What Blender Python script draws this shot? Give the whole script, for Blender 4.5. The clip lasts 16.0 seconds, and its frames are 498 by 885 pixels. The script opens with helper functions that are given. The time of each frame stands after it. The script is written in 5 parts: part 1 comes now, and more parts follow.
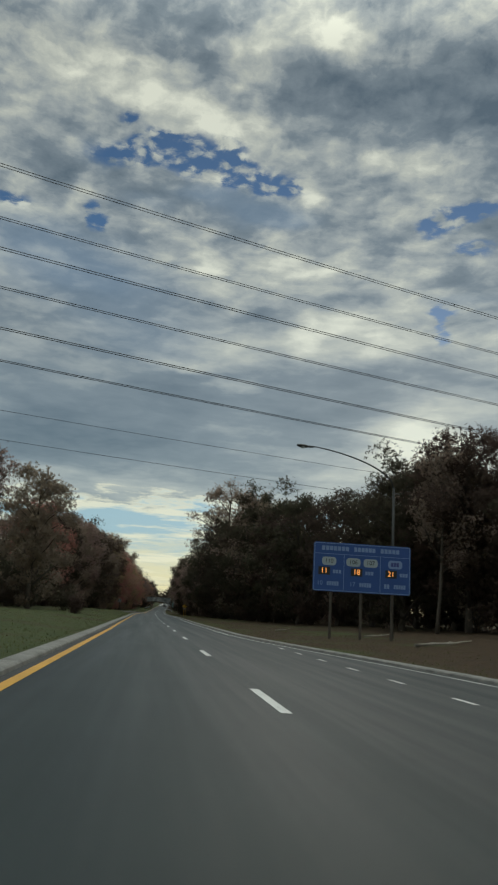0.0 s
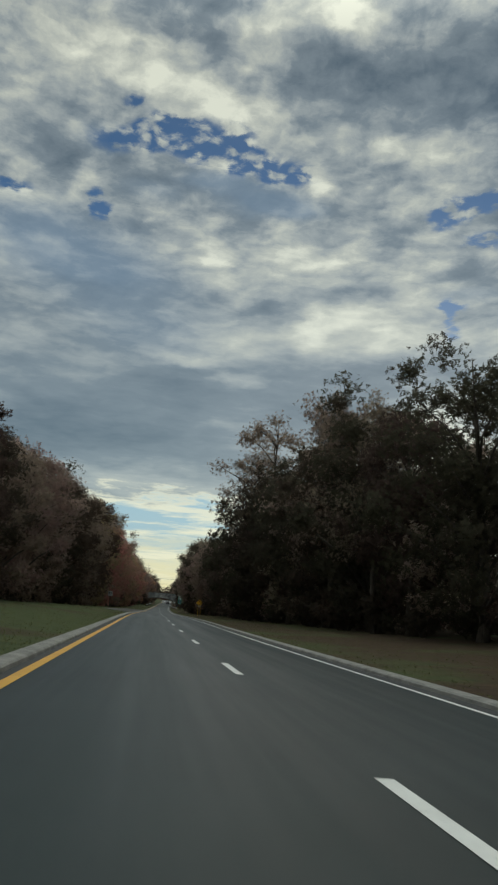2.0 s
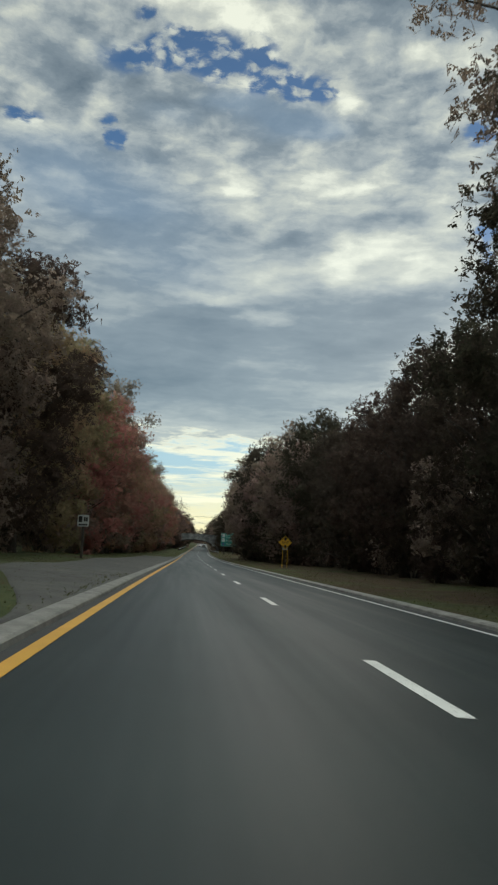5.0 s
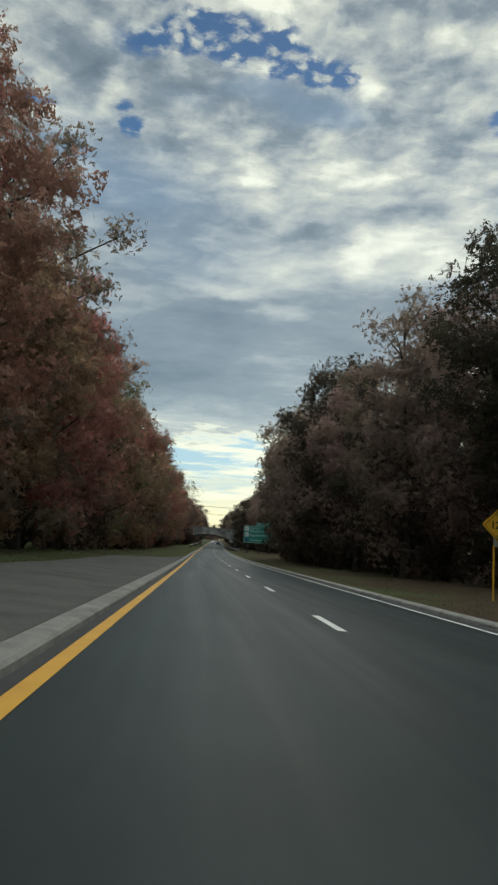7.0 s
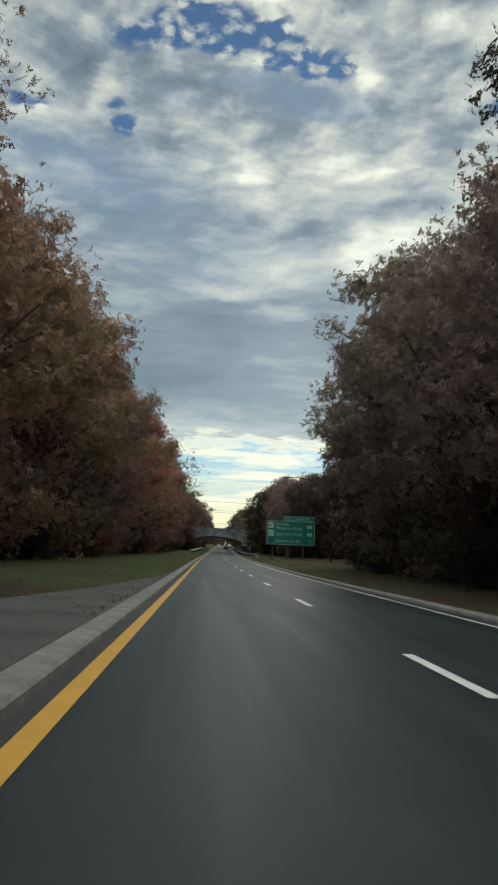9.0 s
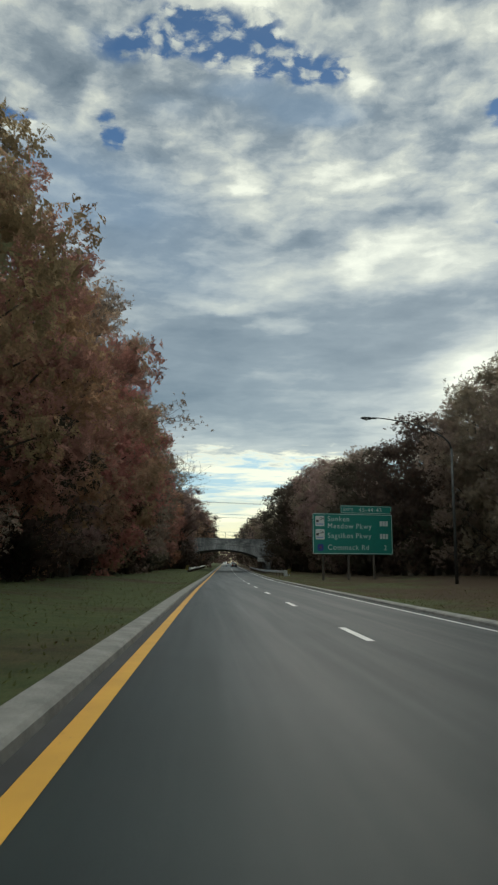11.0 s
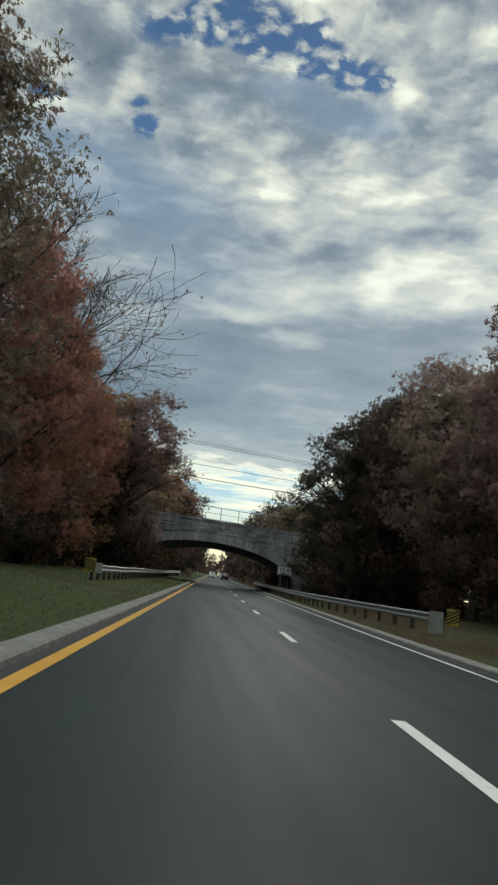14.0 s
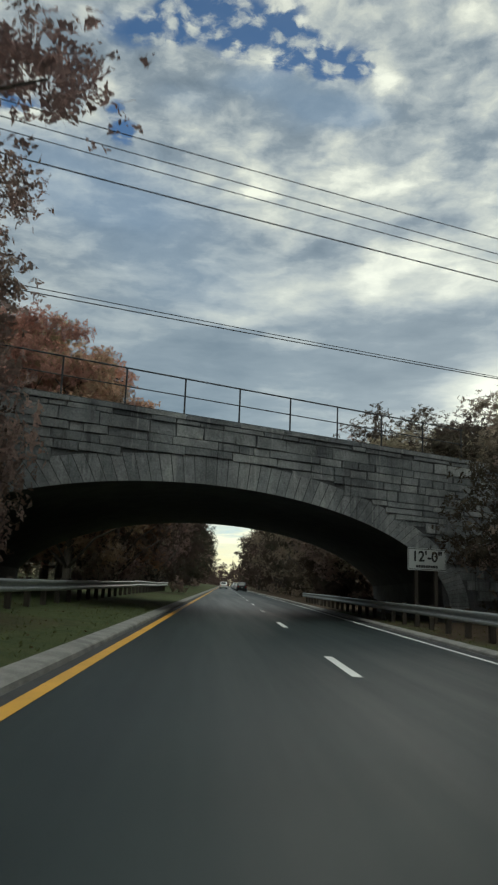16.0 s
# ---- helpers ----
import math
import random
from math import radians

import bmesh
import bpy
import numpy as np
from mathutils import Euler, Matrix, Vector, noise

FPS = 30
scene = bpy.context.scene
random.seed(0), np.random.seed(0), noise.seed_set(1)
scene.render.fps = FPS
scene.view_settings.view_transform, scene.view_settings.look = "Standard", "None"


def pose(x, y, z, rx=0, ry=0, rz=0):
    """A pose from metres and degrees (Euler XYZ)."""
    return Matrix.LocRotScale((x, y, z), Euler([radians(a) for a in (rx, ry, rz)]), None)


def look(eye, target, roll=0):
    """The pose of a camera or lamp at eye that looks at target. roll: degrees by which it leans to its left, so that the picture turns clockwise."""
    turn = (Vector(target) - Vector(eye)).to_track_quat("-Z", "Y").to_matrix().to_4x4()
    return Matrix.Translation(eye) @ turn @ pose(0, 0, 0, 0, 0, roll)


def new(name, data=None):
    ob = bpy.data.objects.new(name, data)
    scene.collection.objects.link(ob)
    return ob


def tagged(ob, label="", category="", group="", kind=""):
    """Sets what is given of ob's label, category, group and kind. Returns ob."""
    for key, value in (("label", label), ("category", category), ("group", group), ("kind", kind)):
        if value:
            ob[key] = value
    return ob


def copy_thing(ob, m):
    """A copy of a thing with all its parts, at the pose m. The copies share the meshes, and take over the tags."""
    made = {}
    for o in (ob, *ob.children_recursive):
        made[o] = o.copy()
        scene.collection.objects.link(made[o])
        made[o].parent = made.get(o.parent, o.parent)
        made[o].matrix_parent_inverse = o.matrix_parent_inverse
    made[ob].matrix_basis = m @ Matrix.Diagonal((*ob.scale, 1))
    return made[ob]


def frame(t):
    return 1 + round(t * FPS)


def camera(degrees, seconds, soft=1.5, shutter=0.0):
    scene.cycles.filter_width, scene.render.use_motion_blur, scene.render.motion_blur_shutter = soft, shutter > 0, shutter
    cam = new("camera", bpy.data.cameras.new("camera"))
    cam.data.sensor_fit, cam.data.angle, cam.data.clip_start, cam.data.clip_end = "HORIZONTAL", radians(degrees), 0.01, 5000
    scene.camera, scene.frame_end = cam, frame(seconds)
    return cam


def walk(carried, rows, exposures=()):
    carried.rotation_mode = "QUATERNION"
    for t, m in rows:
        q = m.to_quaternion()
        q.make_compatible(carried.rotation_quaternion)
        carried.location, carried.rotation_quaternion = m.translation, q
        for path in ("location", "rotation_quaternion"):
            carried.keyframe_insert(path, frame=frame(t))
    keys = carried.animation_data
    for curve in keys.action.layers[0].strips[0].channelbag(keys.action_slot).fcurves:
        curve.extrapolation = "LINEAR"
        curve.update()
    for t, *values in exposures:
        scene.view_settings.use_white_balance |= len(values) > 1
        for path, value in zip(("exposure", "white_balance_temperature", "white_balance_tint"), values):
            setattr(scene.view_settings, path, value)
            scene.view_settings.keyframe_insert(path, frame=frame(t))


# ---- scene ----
cam = camera(34.97, 16.0, 2.2, 0.08)
PATH = [
    (0, pose(-0.965, -0.434, 1.112, 102.311, 0, -6.595) @ pose(0, 0, 0, 0, 0, 3.182)),
    (0.5, pose(-0.963, 13.486, 1.110, 102.268, 0, -6.571) @ pose(0, 0, 0, 0, 0, 3.430)),
    (1, pose(-0.979, 27.400, 1.112, 102.204, 0, -6.406) @ pose(0, 0, 0, 0, 0, 3.334)),
    (1.5, pose(-1.034, 41.304, 1.118, 102.245, 0, -6.516) @ pose(0, 0, 0, 0, 0, 4.020)),
    (2, pose(-1.111, 55.223, 1.126, 102.172, 0, -6.435) @ pose(0, 0, 0, 0, 0, 3.729)),
    (2.5, pose(-1.197, 69.182, 1.137, 102.264, 0, -6.656) @ pose(0, 0, 0, 0, 0, 4.248)),
    (3, pose(-1.277, 83.083, 1.156, 101.858, 0, -6.515) @ pose(0, 0, 0, 0, 0, 3.543)),
    (3.5, pose(-1.341, 96.821, 1.187, 100.934, 0, -6.324) @ pose(0, 0, 0, 0, 0, 3.421)),
    (4, pose(-1.365, 110.502, 1.236, 99.562, 0, -5.680) @ pose(0, 0, 0, 0, 0, 2.560)),
    (4.5, pose(-1.323, 124.230, 1.285, 98.178, 0, -4.926) @ pose(0, 0, 0, 0, 0, 2.113)),
    (7, pose(-1.030, 191.876, 1.214, 97.801, 0, -3.687) @ pose(0, 0, 0, 0, 0, 3.234)),
    (7.5, pose(-0.936, 205.595, 1.185, 97.851, 0, -3.610) @ pose(0, 0, 0, 0, 0, 2.902)),
    (8, pose(-0.808, 219.405, 1.156, 97.930, 0, -3.532) @ pose(0, 0, 0, 0, 0, 2.483)),
    (8.5, pose(-0.714, 232.875, 1.136, 98.011, 0, -3.542) @ pose(0, 0, 0, 0, 0, 2.249)),
    (9, pose(-0.586, 246.393, 1.130, 98.150, 0, -3.530) @ pose(0, 0, 0, 0, 0, 1.805)),
    (11.5, pose(0.245, 314.746, 1.298, 99.528, 0, -3.444) @ pose(0, 0, 0, 0, 0, -0.048)),
    (12, pose(0.502, 328.366, 1.379, 99.527, 0, -3.463) @ pose(0, 0, 0, 0, 0, 0.771)),
    (12.5, pose(0.909, 341.874, 1.460, 99.557, 0, -3.559) @ pose(0, 0, 0, 0, 0, 2.450)),
    (13, pose(1.360, 355.300, 1.541, 99.776, 0, -3.467) @ pose(0, 0, 0, 0, 0, 4.230)),
    (13.5, pose(1.844, 368.837, 1.629, 100.132, 0, -3.355) @ pose(0, 0, 0, 0, 0, 5.669)),
    (14, pose(2.347, 382.724, 1.736, 100.490, 0, -3.365) @ pose(0, 0, 0, 0, 0, 6.330)),
    (14.5, pose(2.833, 396.638, 1.869, 100.758, 0, -3.340) @ pose(0, 0, 0, 0, 0, 5.932)),
    (15, pose(3.266, 410.287, 2.026, 100.910, 0, -3.192) @ pose(0, 0, 0, 0, 0, 4.567)),
    (15.5, pose(3.664, 423.828, 2.200, 101.051, 0, -3.066) @ pose(0, 0, 0, 0, 0, 2.923)),
    (16, pose(3.959, 437.601, 2.391, 101.095, 0, -3.206) @ pose(0, 0, 0, 0, 0, 2.217)),
]
EXPOSURES = [(0, -0.32, 6120, 5), (2.5, -0.22, 6120, 5), (4.5, 0.0, 6120, 5), (7, 0.14, 6120, 5), (12.5, 0.14, 6120, 5), (16, 0.16, 6120, 5)]
walk(cam, PATH, exposures=EXPOSURES)

# ---- world and sky ----
SUN_AZ, SUN_EL = 19.0, 12.5
world = bpy.data.worlds.new("sky")
scene.world = world
world.use_nodes = True
wn, wl = world.node_tree.nodes, world.node_tree.links
sky = wn.new("ShaderNodeTexSky")
sky.sky_type, sky.sun_disc = "NISHITA", False
sky.dust_density, sky.ozone_density = 0.2, 4.0
sky.sun_elevation, sky.sun_rotation = radians(SUN_EL), radians(SUN_AZ)
wn["Background"].inputs["Strength"].default_value = 0.075
wl.new(sky.outputs["Color"], wn["Background"].inputs["Color"])

sun_data = bpy.data.lights.new("sun", "SUN")
sun_data.energy, sun_data.angle, sun_data.color = 1.0, radians(30), (1.0, 0.93, 0.85)
sun = new("sun", sun_data)
sun.matrix_world = look((0, 0, 0), (-math.sin(radians(SUN_AZ)) * math.cos(radians(SUN_EL)),
                                    -math.cos(radians(SUN_AZ)) * math.cos(radians(SUN_EL)), -math.sin(radians(SUN_EL))))

# ---- helpers ----
def mesh_ob(name, bm, material, parent=None, label=""):
    me = bpy.data.meshes.new(name)
    bm.normal_update()
    bm.to_mesh(me)
    bm.free()
    if material:
        me.materials.append(material)
    ob = new(name, me)
    if parent:
        ob.parent = parent
    if label:
        ob["label"] = label
    return ob


def part(name, bm, material, parent, label=""):
    return mesh_ob(name, bm, material, parent, label)


def raw_mesh(name, verts, faces, material, smooth=False):
    """A mesh from numpy arrays."""
    me = bpy.data.meshes.new(name)
    me.from_pydata([tuple(v) for v in verts], [], [tuple(f) for f in faces])
    me.materials.append(material)
    if smooth:
        me.polygons.foreach_set("use_smooth", [True] * len(me.polygons))
    return me


def box(bm, x0, x1, y0, y1, z0, z1, bevel=0.0):
    m = Matrix.Translation(((x0 + x1) / 2, (y0 + y1) / 2, (z0 + z1) / 2)) @ Matrix.Diagonal((x1 - x0, y1 - y0, z1 - z0, 1))
    made = bmesh.ops.create_cube(bm, size=1, matrix=m)["verts"]
    if bevel:
        edges = list({e for v in made for e in v.link_edges})
        bmesh.ops.bevel(bm, geom=edges, offset=bevel, segments=2, affect="EDGES")


def tube(bm, a, b, ra, rb=None, seg=10):
    """A tapered cylinder from a to b."""
    a, b = Vector(a), Vector(b)
    d = b - a
    m = Matrix.Translation((a + b) / 2) @ d.to_track_quat("Z", "Y").to_matrix().to_4x4()
    bmesh.ops.create_cone(bm, cap_ends=True, segments=seg, radius1=ra, radius2=ra if rb is None else rb, depth=d.length, matrix=m)


def smooth_chain(bm, pts, radii, seg=8):
    """A bent tapered tube through points."""
    rings = []
    for i, p in enumerate(pts):
        p = Vector(p)
        d = (Vector(pts[min(i + 1, len(pts) - 1)]) - Vector(pts[max(i - 1, 0)])).normalized()
        u = d.orthogonal().normalized()
        w = d.cross(u)
        rings.append([bm.verts.new(p + radii[i] * (math.cos(k * math.tau / seg) * u + math.sin(k * math.tau / seg) * w)) for k in range(seg)])
    for r0, r1 in zip(rings, rings[1:]):
        best = min(range(seg), key=lambda s: (r0[0].co - r1[s].co).length)
        for k in range(seg):
            f = bm.faces.new((r0[k], r0[(k + 1) % seg], r1[(k + 1 + best) % seg], r1[(k + best) % seg]))
            f.smooth = True
    bm.faces.new(rings[0][::-1])
    bm.faces.new(rings[-1])


# ---- the road's line: sideways shift and height along y ----
Z_KNOTS = [0.024, -0.001, 0.001, 0.049, 0.193, 0.089, -0.003, 0.049, 0.317, 0.684, 1.308, 2.075, 2.829, 3.582, 4.332, 5.081, 5.827]
X_KNOTS = [1.019, -0.001, 0.001, 1.059, 2.487, 5.061, 8.191, 11.253, 14.316]
CROSS = -0.026
LINE_L, LINE_D, LINE_R = -2.69, 0.825, 4.017
DASH_0, DASH_STEP, DASH_LEN = 9.464, 12.192, 3.048


def spline(knots, step, y):
    u = (y + 60) / step
    n = len(knots)
    if u < 1:
        return knots[1]
    if u > n - 2.001:
        slope = (knots[-2] - knots[-3])
        return knots[-2] + slope * (u - (n - 2)) if u < n + 6 else knots[-2] + slope * 8
    j = int(u)
    s = u - j
    a, b, c, d = knots[j - 1], knots[j], knots[j + 1], knots[min(j + 2, n - 1)]
    return 0.5 * (2 * b + (c - a) * s + (2 * a - 5 * b + 4 * c - d) * s * s + (3 * b - a - 3 * c + d) * s ** 3)


def road_x(y):
    return spline(X_KNOTS, 100.0, y)


def road_z(y):
    return spline(Z_KNOTS, 50.0, y)


def on_road(o, y, dz=0.0):
    """A point at offset o from the road's line."""
    return Vector((road_x(y) + o, y, road_z(y) + CROSS * max(-9.0, min(9.0, o)) + dz))


def smoothstep(a, b, x):
    t = max(0.0, min(1.0, (x - a) / (b - a)))
    return t * t * (3 - 2 * t)


KERB_L = -2.93   # face of the inner kerb towards the road


def edge_line_at(y):
    """Offset of the outer edge line: the slip road joins at the start."""
    return float(np.interp(y, (-60, 17.7, 23.4, 28.3, 33, 40, 48), (9.6, 7.21, 6.6, 6.0, 5.3, 4.5, LINE_R)))


def kerb_r(y):
    return edge_line_at(y) + 0.42



def verge_z(o, y):
    """Height of the verge over the road's plane."""
    n = noise.noise((o * 0.13, y * 0.06, 3.0)) * 0.10 + noise.noise((o * 0.5, y * 0.3, 7.0)) * 0.03
    if o < KERB_L:
        d = KERB_L - o
        return 0.10 + 0.25 * smoothstep(0.8, 6, d) + 0.9 * smoothstep(6, 24, d) + n * smoothstep(0.7, 3, d)
    if o > kerb_r(y):
        d = o - kerb_r(y)
        return 0.10 + 0.15 * smoothstep(0.8, 6, d) + 0.8 * smoothstep(6, 26, d) + n * smoothstep(0.7, 3, d)
    return -0.2


# ---- materials ----
def material(name):
    m = bpy.data.materials.new(name)
    m.use_nodes = True
    nt = m.node_tree
    bsdf = nt.nodes["Principled BSDF"]
    return m, nt, bsdf


def node(nt, kind, **values):
    n = nt.nodes.new(kind)
    for k, v in values.items():
        n.inputs[k].default_value = v
    return n


def coords(nt, scale=(1, 1, 1), space="Position"):
    g = nt.nodes.new("ShaderNodeNewGeometry") if space == "Position" else nt.nodes.new("ShaderNodeTexCoord")
    mp = node(nt, "ShaderNodeMapping", Scale=scale)
    nt.links.new(g.outputs[space], mp.inputs["Vector"])
    return mp.outputs["Vector"]


def noise_of(nt, vec, scale, detail=4.0, rough=0.55, distort=0.0):
    n = node(nt, "ShaderNodeTexNoise", Scale=scale, Detail=detail, Roughness=rough, Distortion=distort)
    nt.links.new(vec, n.inputs["Vector"])
    return n.outputs["Fac"]


def ramp(nt, fac, stops):
    r = nt.nodes.new("ShaderNodeValToRGB")
    while len(r.color_ramp.elements) < len(stops):
        r.color_ramp.elements.new(0.5)
    for e, (p, c) in zip(r.color_ramp.elements, stops):
        e.position, e.color = p, (*c, 1)
    nt.links.new(fac, r.inputs["Fac"])
    return r.outputs["Color"]


def mix(nt, fac, a, b, kind="MIX"):
    m = nt.nodes.new("ShaderNodeMix")
    m.data_type, m.blend_type = "RGBA", kind
    for sock, v in ((0, fac), (6, a), (7, b)):
        if isinstance(v, (int, float)):
            m.inputs[sock].default_value = v
        elif isinstance(v, tuple):
            m.inputs[sock].default_value = (*v, 1)
        else:
            nt.links.new(v, m.inputs[sock])
    return m.outputs[2]


def math_node(nt, op, a, b=None, c=None, clamp=False):
    m = nt.nodes.new("ShaderNodeMath")
    m.operation, m.use_clamp = op, clamp
    for i, v in enumerate((a, b, c)):
        if v is None:
            continue
        if isinstance(v, (int, float)):
            m.inputs[i].default_value = v
        else:
            nt.links.new(v, m.inputs[i])
    return m.outputs[0]


def bump(nt, bsdf, height, strength=0.3, distance=0.02):
    b = node(nt, "ShaderNodeBump", Strength=strength, Distance=distance)
    nt.links.new(height, b.inputs["Height"])
    nt.links.new(b.outputs["Normal"], bsdf.inputs["Normal"])


def surface(name, stops, scale, rough=0.8, metal=0.0, fine=60.0, stain=0.25, relief=0.2, distance=0.01, stretch=(1, 1, 1), space="Position"):
    """A worn surface: mottled colour at two scales, fine relief."""
    m, nt, b = material(name)
    v = coords(nt, stretch, space)
    big = noise_of(nt, v, scale, 5, 0.6)
    small = noise_of(nt, v, fine, 3, 0.6)
    col = ramp(nt, big, stops)
    col = mix(nt, stain, col, ramp(nt, small, ((0.3, (0.35, 0.35, 0.35)), (0.7, (1, 1, 1)))), "MULTIPLY")
    nt.links.new(col, b.inputs["Base Color"])
    b.inputs["Roughness"].default_value, b.inputs["Metallic"].default_value = rough, metal
    bump(nt, b, small, relief, distance)
    return m


def asphalt_material():
    m, nt, b = material("asphalt")
    v = coords(nt)
    lane = coords(nt, (0.9, 0.02, 0.9))
    grain = noise_of(nt, v, 90, 3, 0.7)
    patch = noise_of(nt, v, 0.35, 5, 0.6)
    streak = noise_of(nt, lane, 1.6, 4, 0.6)
    col = ramp(nt, patch, ((0.3, (0.014, 0.021, 0.022)), (0.7, (0.024, 0.033, 0.034))))
    col = mix(nt, 0.6, col, ramp(nt, streak, ((0.35, (0.72, 0.72, 0.72)), (0.65, (1.15, 1.15, 1.13)))), "MULTIPLY")
    col = mix(nt, 0.55, col, ramp(nt, grain, ((0.35, (0.55, 0.55, 0.55)), (0.65, (1.3, 1.3, 1.3)))), "MULTIPLY")
    nt.links.new(col, b.inputs["Base Color"])
    rg = ramp(nt, streak, ((0.3, (0.45, 0.45, 0.45)), (0.7, (0.58, 0.58, 0.58))))
    nt.links.new(rg, b.inputs["Roughness"])
    b.inputs["Specular IOR Level"].default_value = 0.24
    bump(nt, b, grain, 0.25, 0.006)
    return m


def paint_material(name, colour, worn):
    m, nt, b = material(name)
    v = coords(nt)
    chip = noise_of(nt, v, 14, 6, 0.75)
    dirt = noise_of(nt, v, 1.4, 4, 0.6)
    col = mix(nt, ramp(nt, chip, ((worn, (0, 0, 0)), (worn + 0.12, (1, 1, 1)))), (0.07, 0.07, 0.07), colour)
    col = mix(nt, 0.5, col, ramp(nt, dirt, ((0.3, (0.62, 0.62, 0.60)), (0.7, (1, 1, 1)))), "MULTIPLY")
    nt.links.new(col, b.inputs["Base Color"])
    b.inputs["Roughness"].default_value = 0.6
    return m


def grass_ground_material():
    m, nt, b = material("verge_ground")
    v = coords(nt)
    big = noise_of(nt, v, 0.12, 5, 0.6)
    mid = noise_of(nt, v, 1.6, 5, 0.65)
    fine = noise_of(nt, coords(nt, (1, 0.6, 1)), 34, 4, 0.7)
    grass = ramp(nt, mid, ((0.25, (0.044, 0.060, 0.024)), (0.5, (0.068, 0.084, 0.034)), (0.75, (0.092, 0.096, 0.044))))
    litter = ramp(nt, mid, ((0.25, (0.040, 0.028, 0.019)), (0.55, (0.070, 0.048, 0.030)), (0.8, (0.108, 0.072, 0.042))))
    sep = nt.nodes.new("ShaderNodeSeparateXYZ")
    nt.links.new(nt.nodes.new("ShaderNodeNewGeometry").outputs["Position"], sep.inputs[0])
    side = math_node(nt, "MULTIPLY_ADD", sep.outputs[1], -0.0115, sep.outputs[0])
    wood = node(nt, "ShaderNodeMapRange", **{"From Min": 0.0, "From Max": 7.0, "To Min": 0.0, "To Max": 0.17})
    nt.links.new(side, wood.inputs["Value"])
    big = math_node(nt, "ADD", big, wood.outputs["Result"])
    fac = ramp(nt, big, ((0.51, (0, 0, 0)), (0.66, (1, 1, 1))))
    col = mix(nt, fac, grass, litter)
    col = mix(nt, 0.7, col, ramp(nt, fine, ((0.3, (0.45, 0.45, 0.45)), (0.7, (1.35, 1.35, 1.35)))), "MULTIPLY")
    nt.links.new(col, b.inputs["Base Color"])
    b.inputs["Roughness"].default_value = 0.95
    b.inputs["Specular IOR Level"].default_value = 0.15
    bump(nt, b, fine, 0.9, 0.05)
    return m


def leaf_material(name, tints, through_light=0.48, leaves=12.0, cover=0.57):
    """Leaves: colour by leaf and by tree, a little light through them."""
    m, nt, b = material(name)
    geo = nt.nodes.new("ShaderNodeNewGeometry")
    info = nt.nodes.new("ShaderNodeObjectInfo")
    n = len(tints)
    by_tree = ramp(nt, info.outputs["Random"], [(0.05 + 0.9 * i / (n - 1), c) for i, c in enumerate(tints)])
    by_leaf = ramp(nt, geo.outputs["Random Per Island"], ((0.0, (0.86, 0.88, 0.86)), (0.5, (1, 1, 1)), (1.0, (1.14, 1.08, 1.0))))
    clump = noise_of(nt, coords(nt), 0.38, 3, 0.6)
    col = mix(nt, 0.5, by_tree, by_leaf, "MULTIPLY")
    col = mix(nt, ramp(nt, clump, ((0.46, (0, 0, 0)), (0.74, (0.55, 0.55, 0.55)))), col, mix(nt, 1.0, by_leaf, tints[n // 2], "MULTIPLY"))
    leaf = node(nt, "ShaderNodeTexVoronoi", Scale=leaves)
    nt.links.new(coords(nt), leaf.inputs["Vector"])
    tone = nt.nodes.new("ShaderNodeSeparateColor")
    nt.links.new(leaf.outputs["Color"], tone.inputs[0])
    col = mix(nt, 0.6, col, ramp(nt, tone.outputs[0], ((0.0, (0.72, 0.74, 0.72)), (1.0, (1.28, 1.24, 1.16)))), "MULTIPLY")
    nt.links.new(col, b.inputs["Base Color"])
    b.inputs["Roughness"].default_value = 1.0
    b.inputs["Specular IOR Level"].default_value = 0.0
    tr = nt.nodes.new("ShaderNodeBsdfTranslucent")
    nt.links.new(col, tr.inputs["Color"])
    ms = node(nt, "ShaderNodeMixShader", Fac=through_light)
    nt.links.new(b.outputs[0], ms.inputs[1])
    nt.links.new(tr.outputs[0], ms.inputs[2])
    if cover:
        # gaps between the leaves of a spray
        gap = math_node(nt, "GREATER_THAN", leaf.outputs["Distance"], cover)
        cut = nt.nodes.new("ShaderNodeMixShader")
        nt.links.new(gap, cut.inputs[0])
        nt.links.new(ms.outputs[0], cut.inputs[1])
        nt.links.new(nt.nodes.new("ShaderNodeBsdfTransparent").outputs[0], cut.inputs[2])
        ms = cut
    nt.links.new(ms.outputs[0], nt.nodes["Material Output"].inputs["Surface"])
    return m


def bark_material():
    m, nt, b = material("bark")
    v = coords(nt, (6, 6, 0.9), "Object")
    ridges = noise_of(nt, v, 3.0, 5, 0.65, 0.6)
    big = noise_of(nt, coords(nt), 0.6, 4, 0.6)
    col = ramp(nt, ridges, ((0.3, (0.030, 0.024, 0.020)), (0.55, (0.085, 0.070, 0.056)), (0.8, (0.15, 0.125, 0.10))))
    col = mix(nt, 0.5, col, ramp(nt, big, ((0.3, (0.6, 0.62, 0.6)), (0.7, (1.1, 1.05, 1.0)))), "MULTIPLY")
    nt.links.new(col, b.inputs["Base Color"])
    b.inputs["Roughness"].default_value = 0.9
    bump(nt, b, ridges, 0.8, 0.03)
    return m


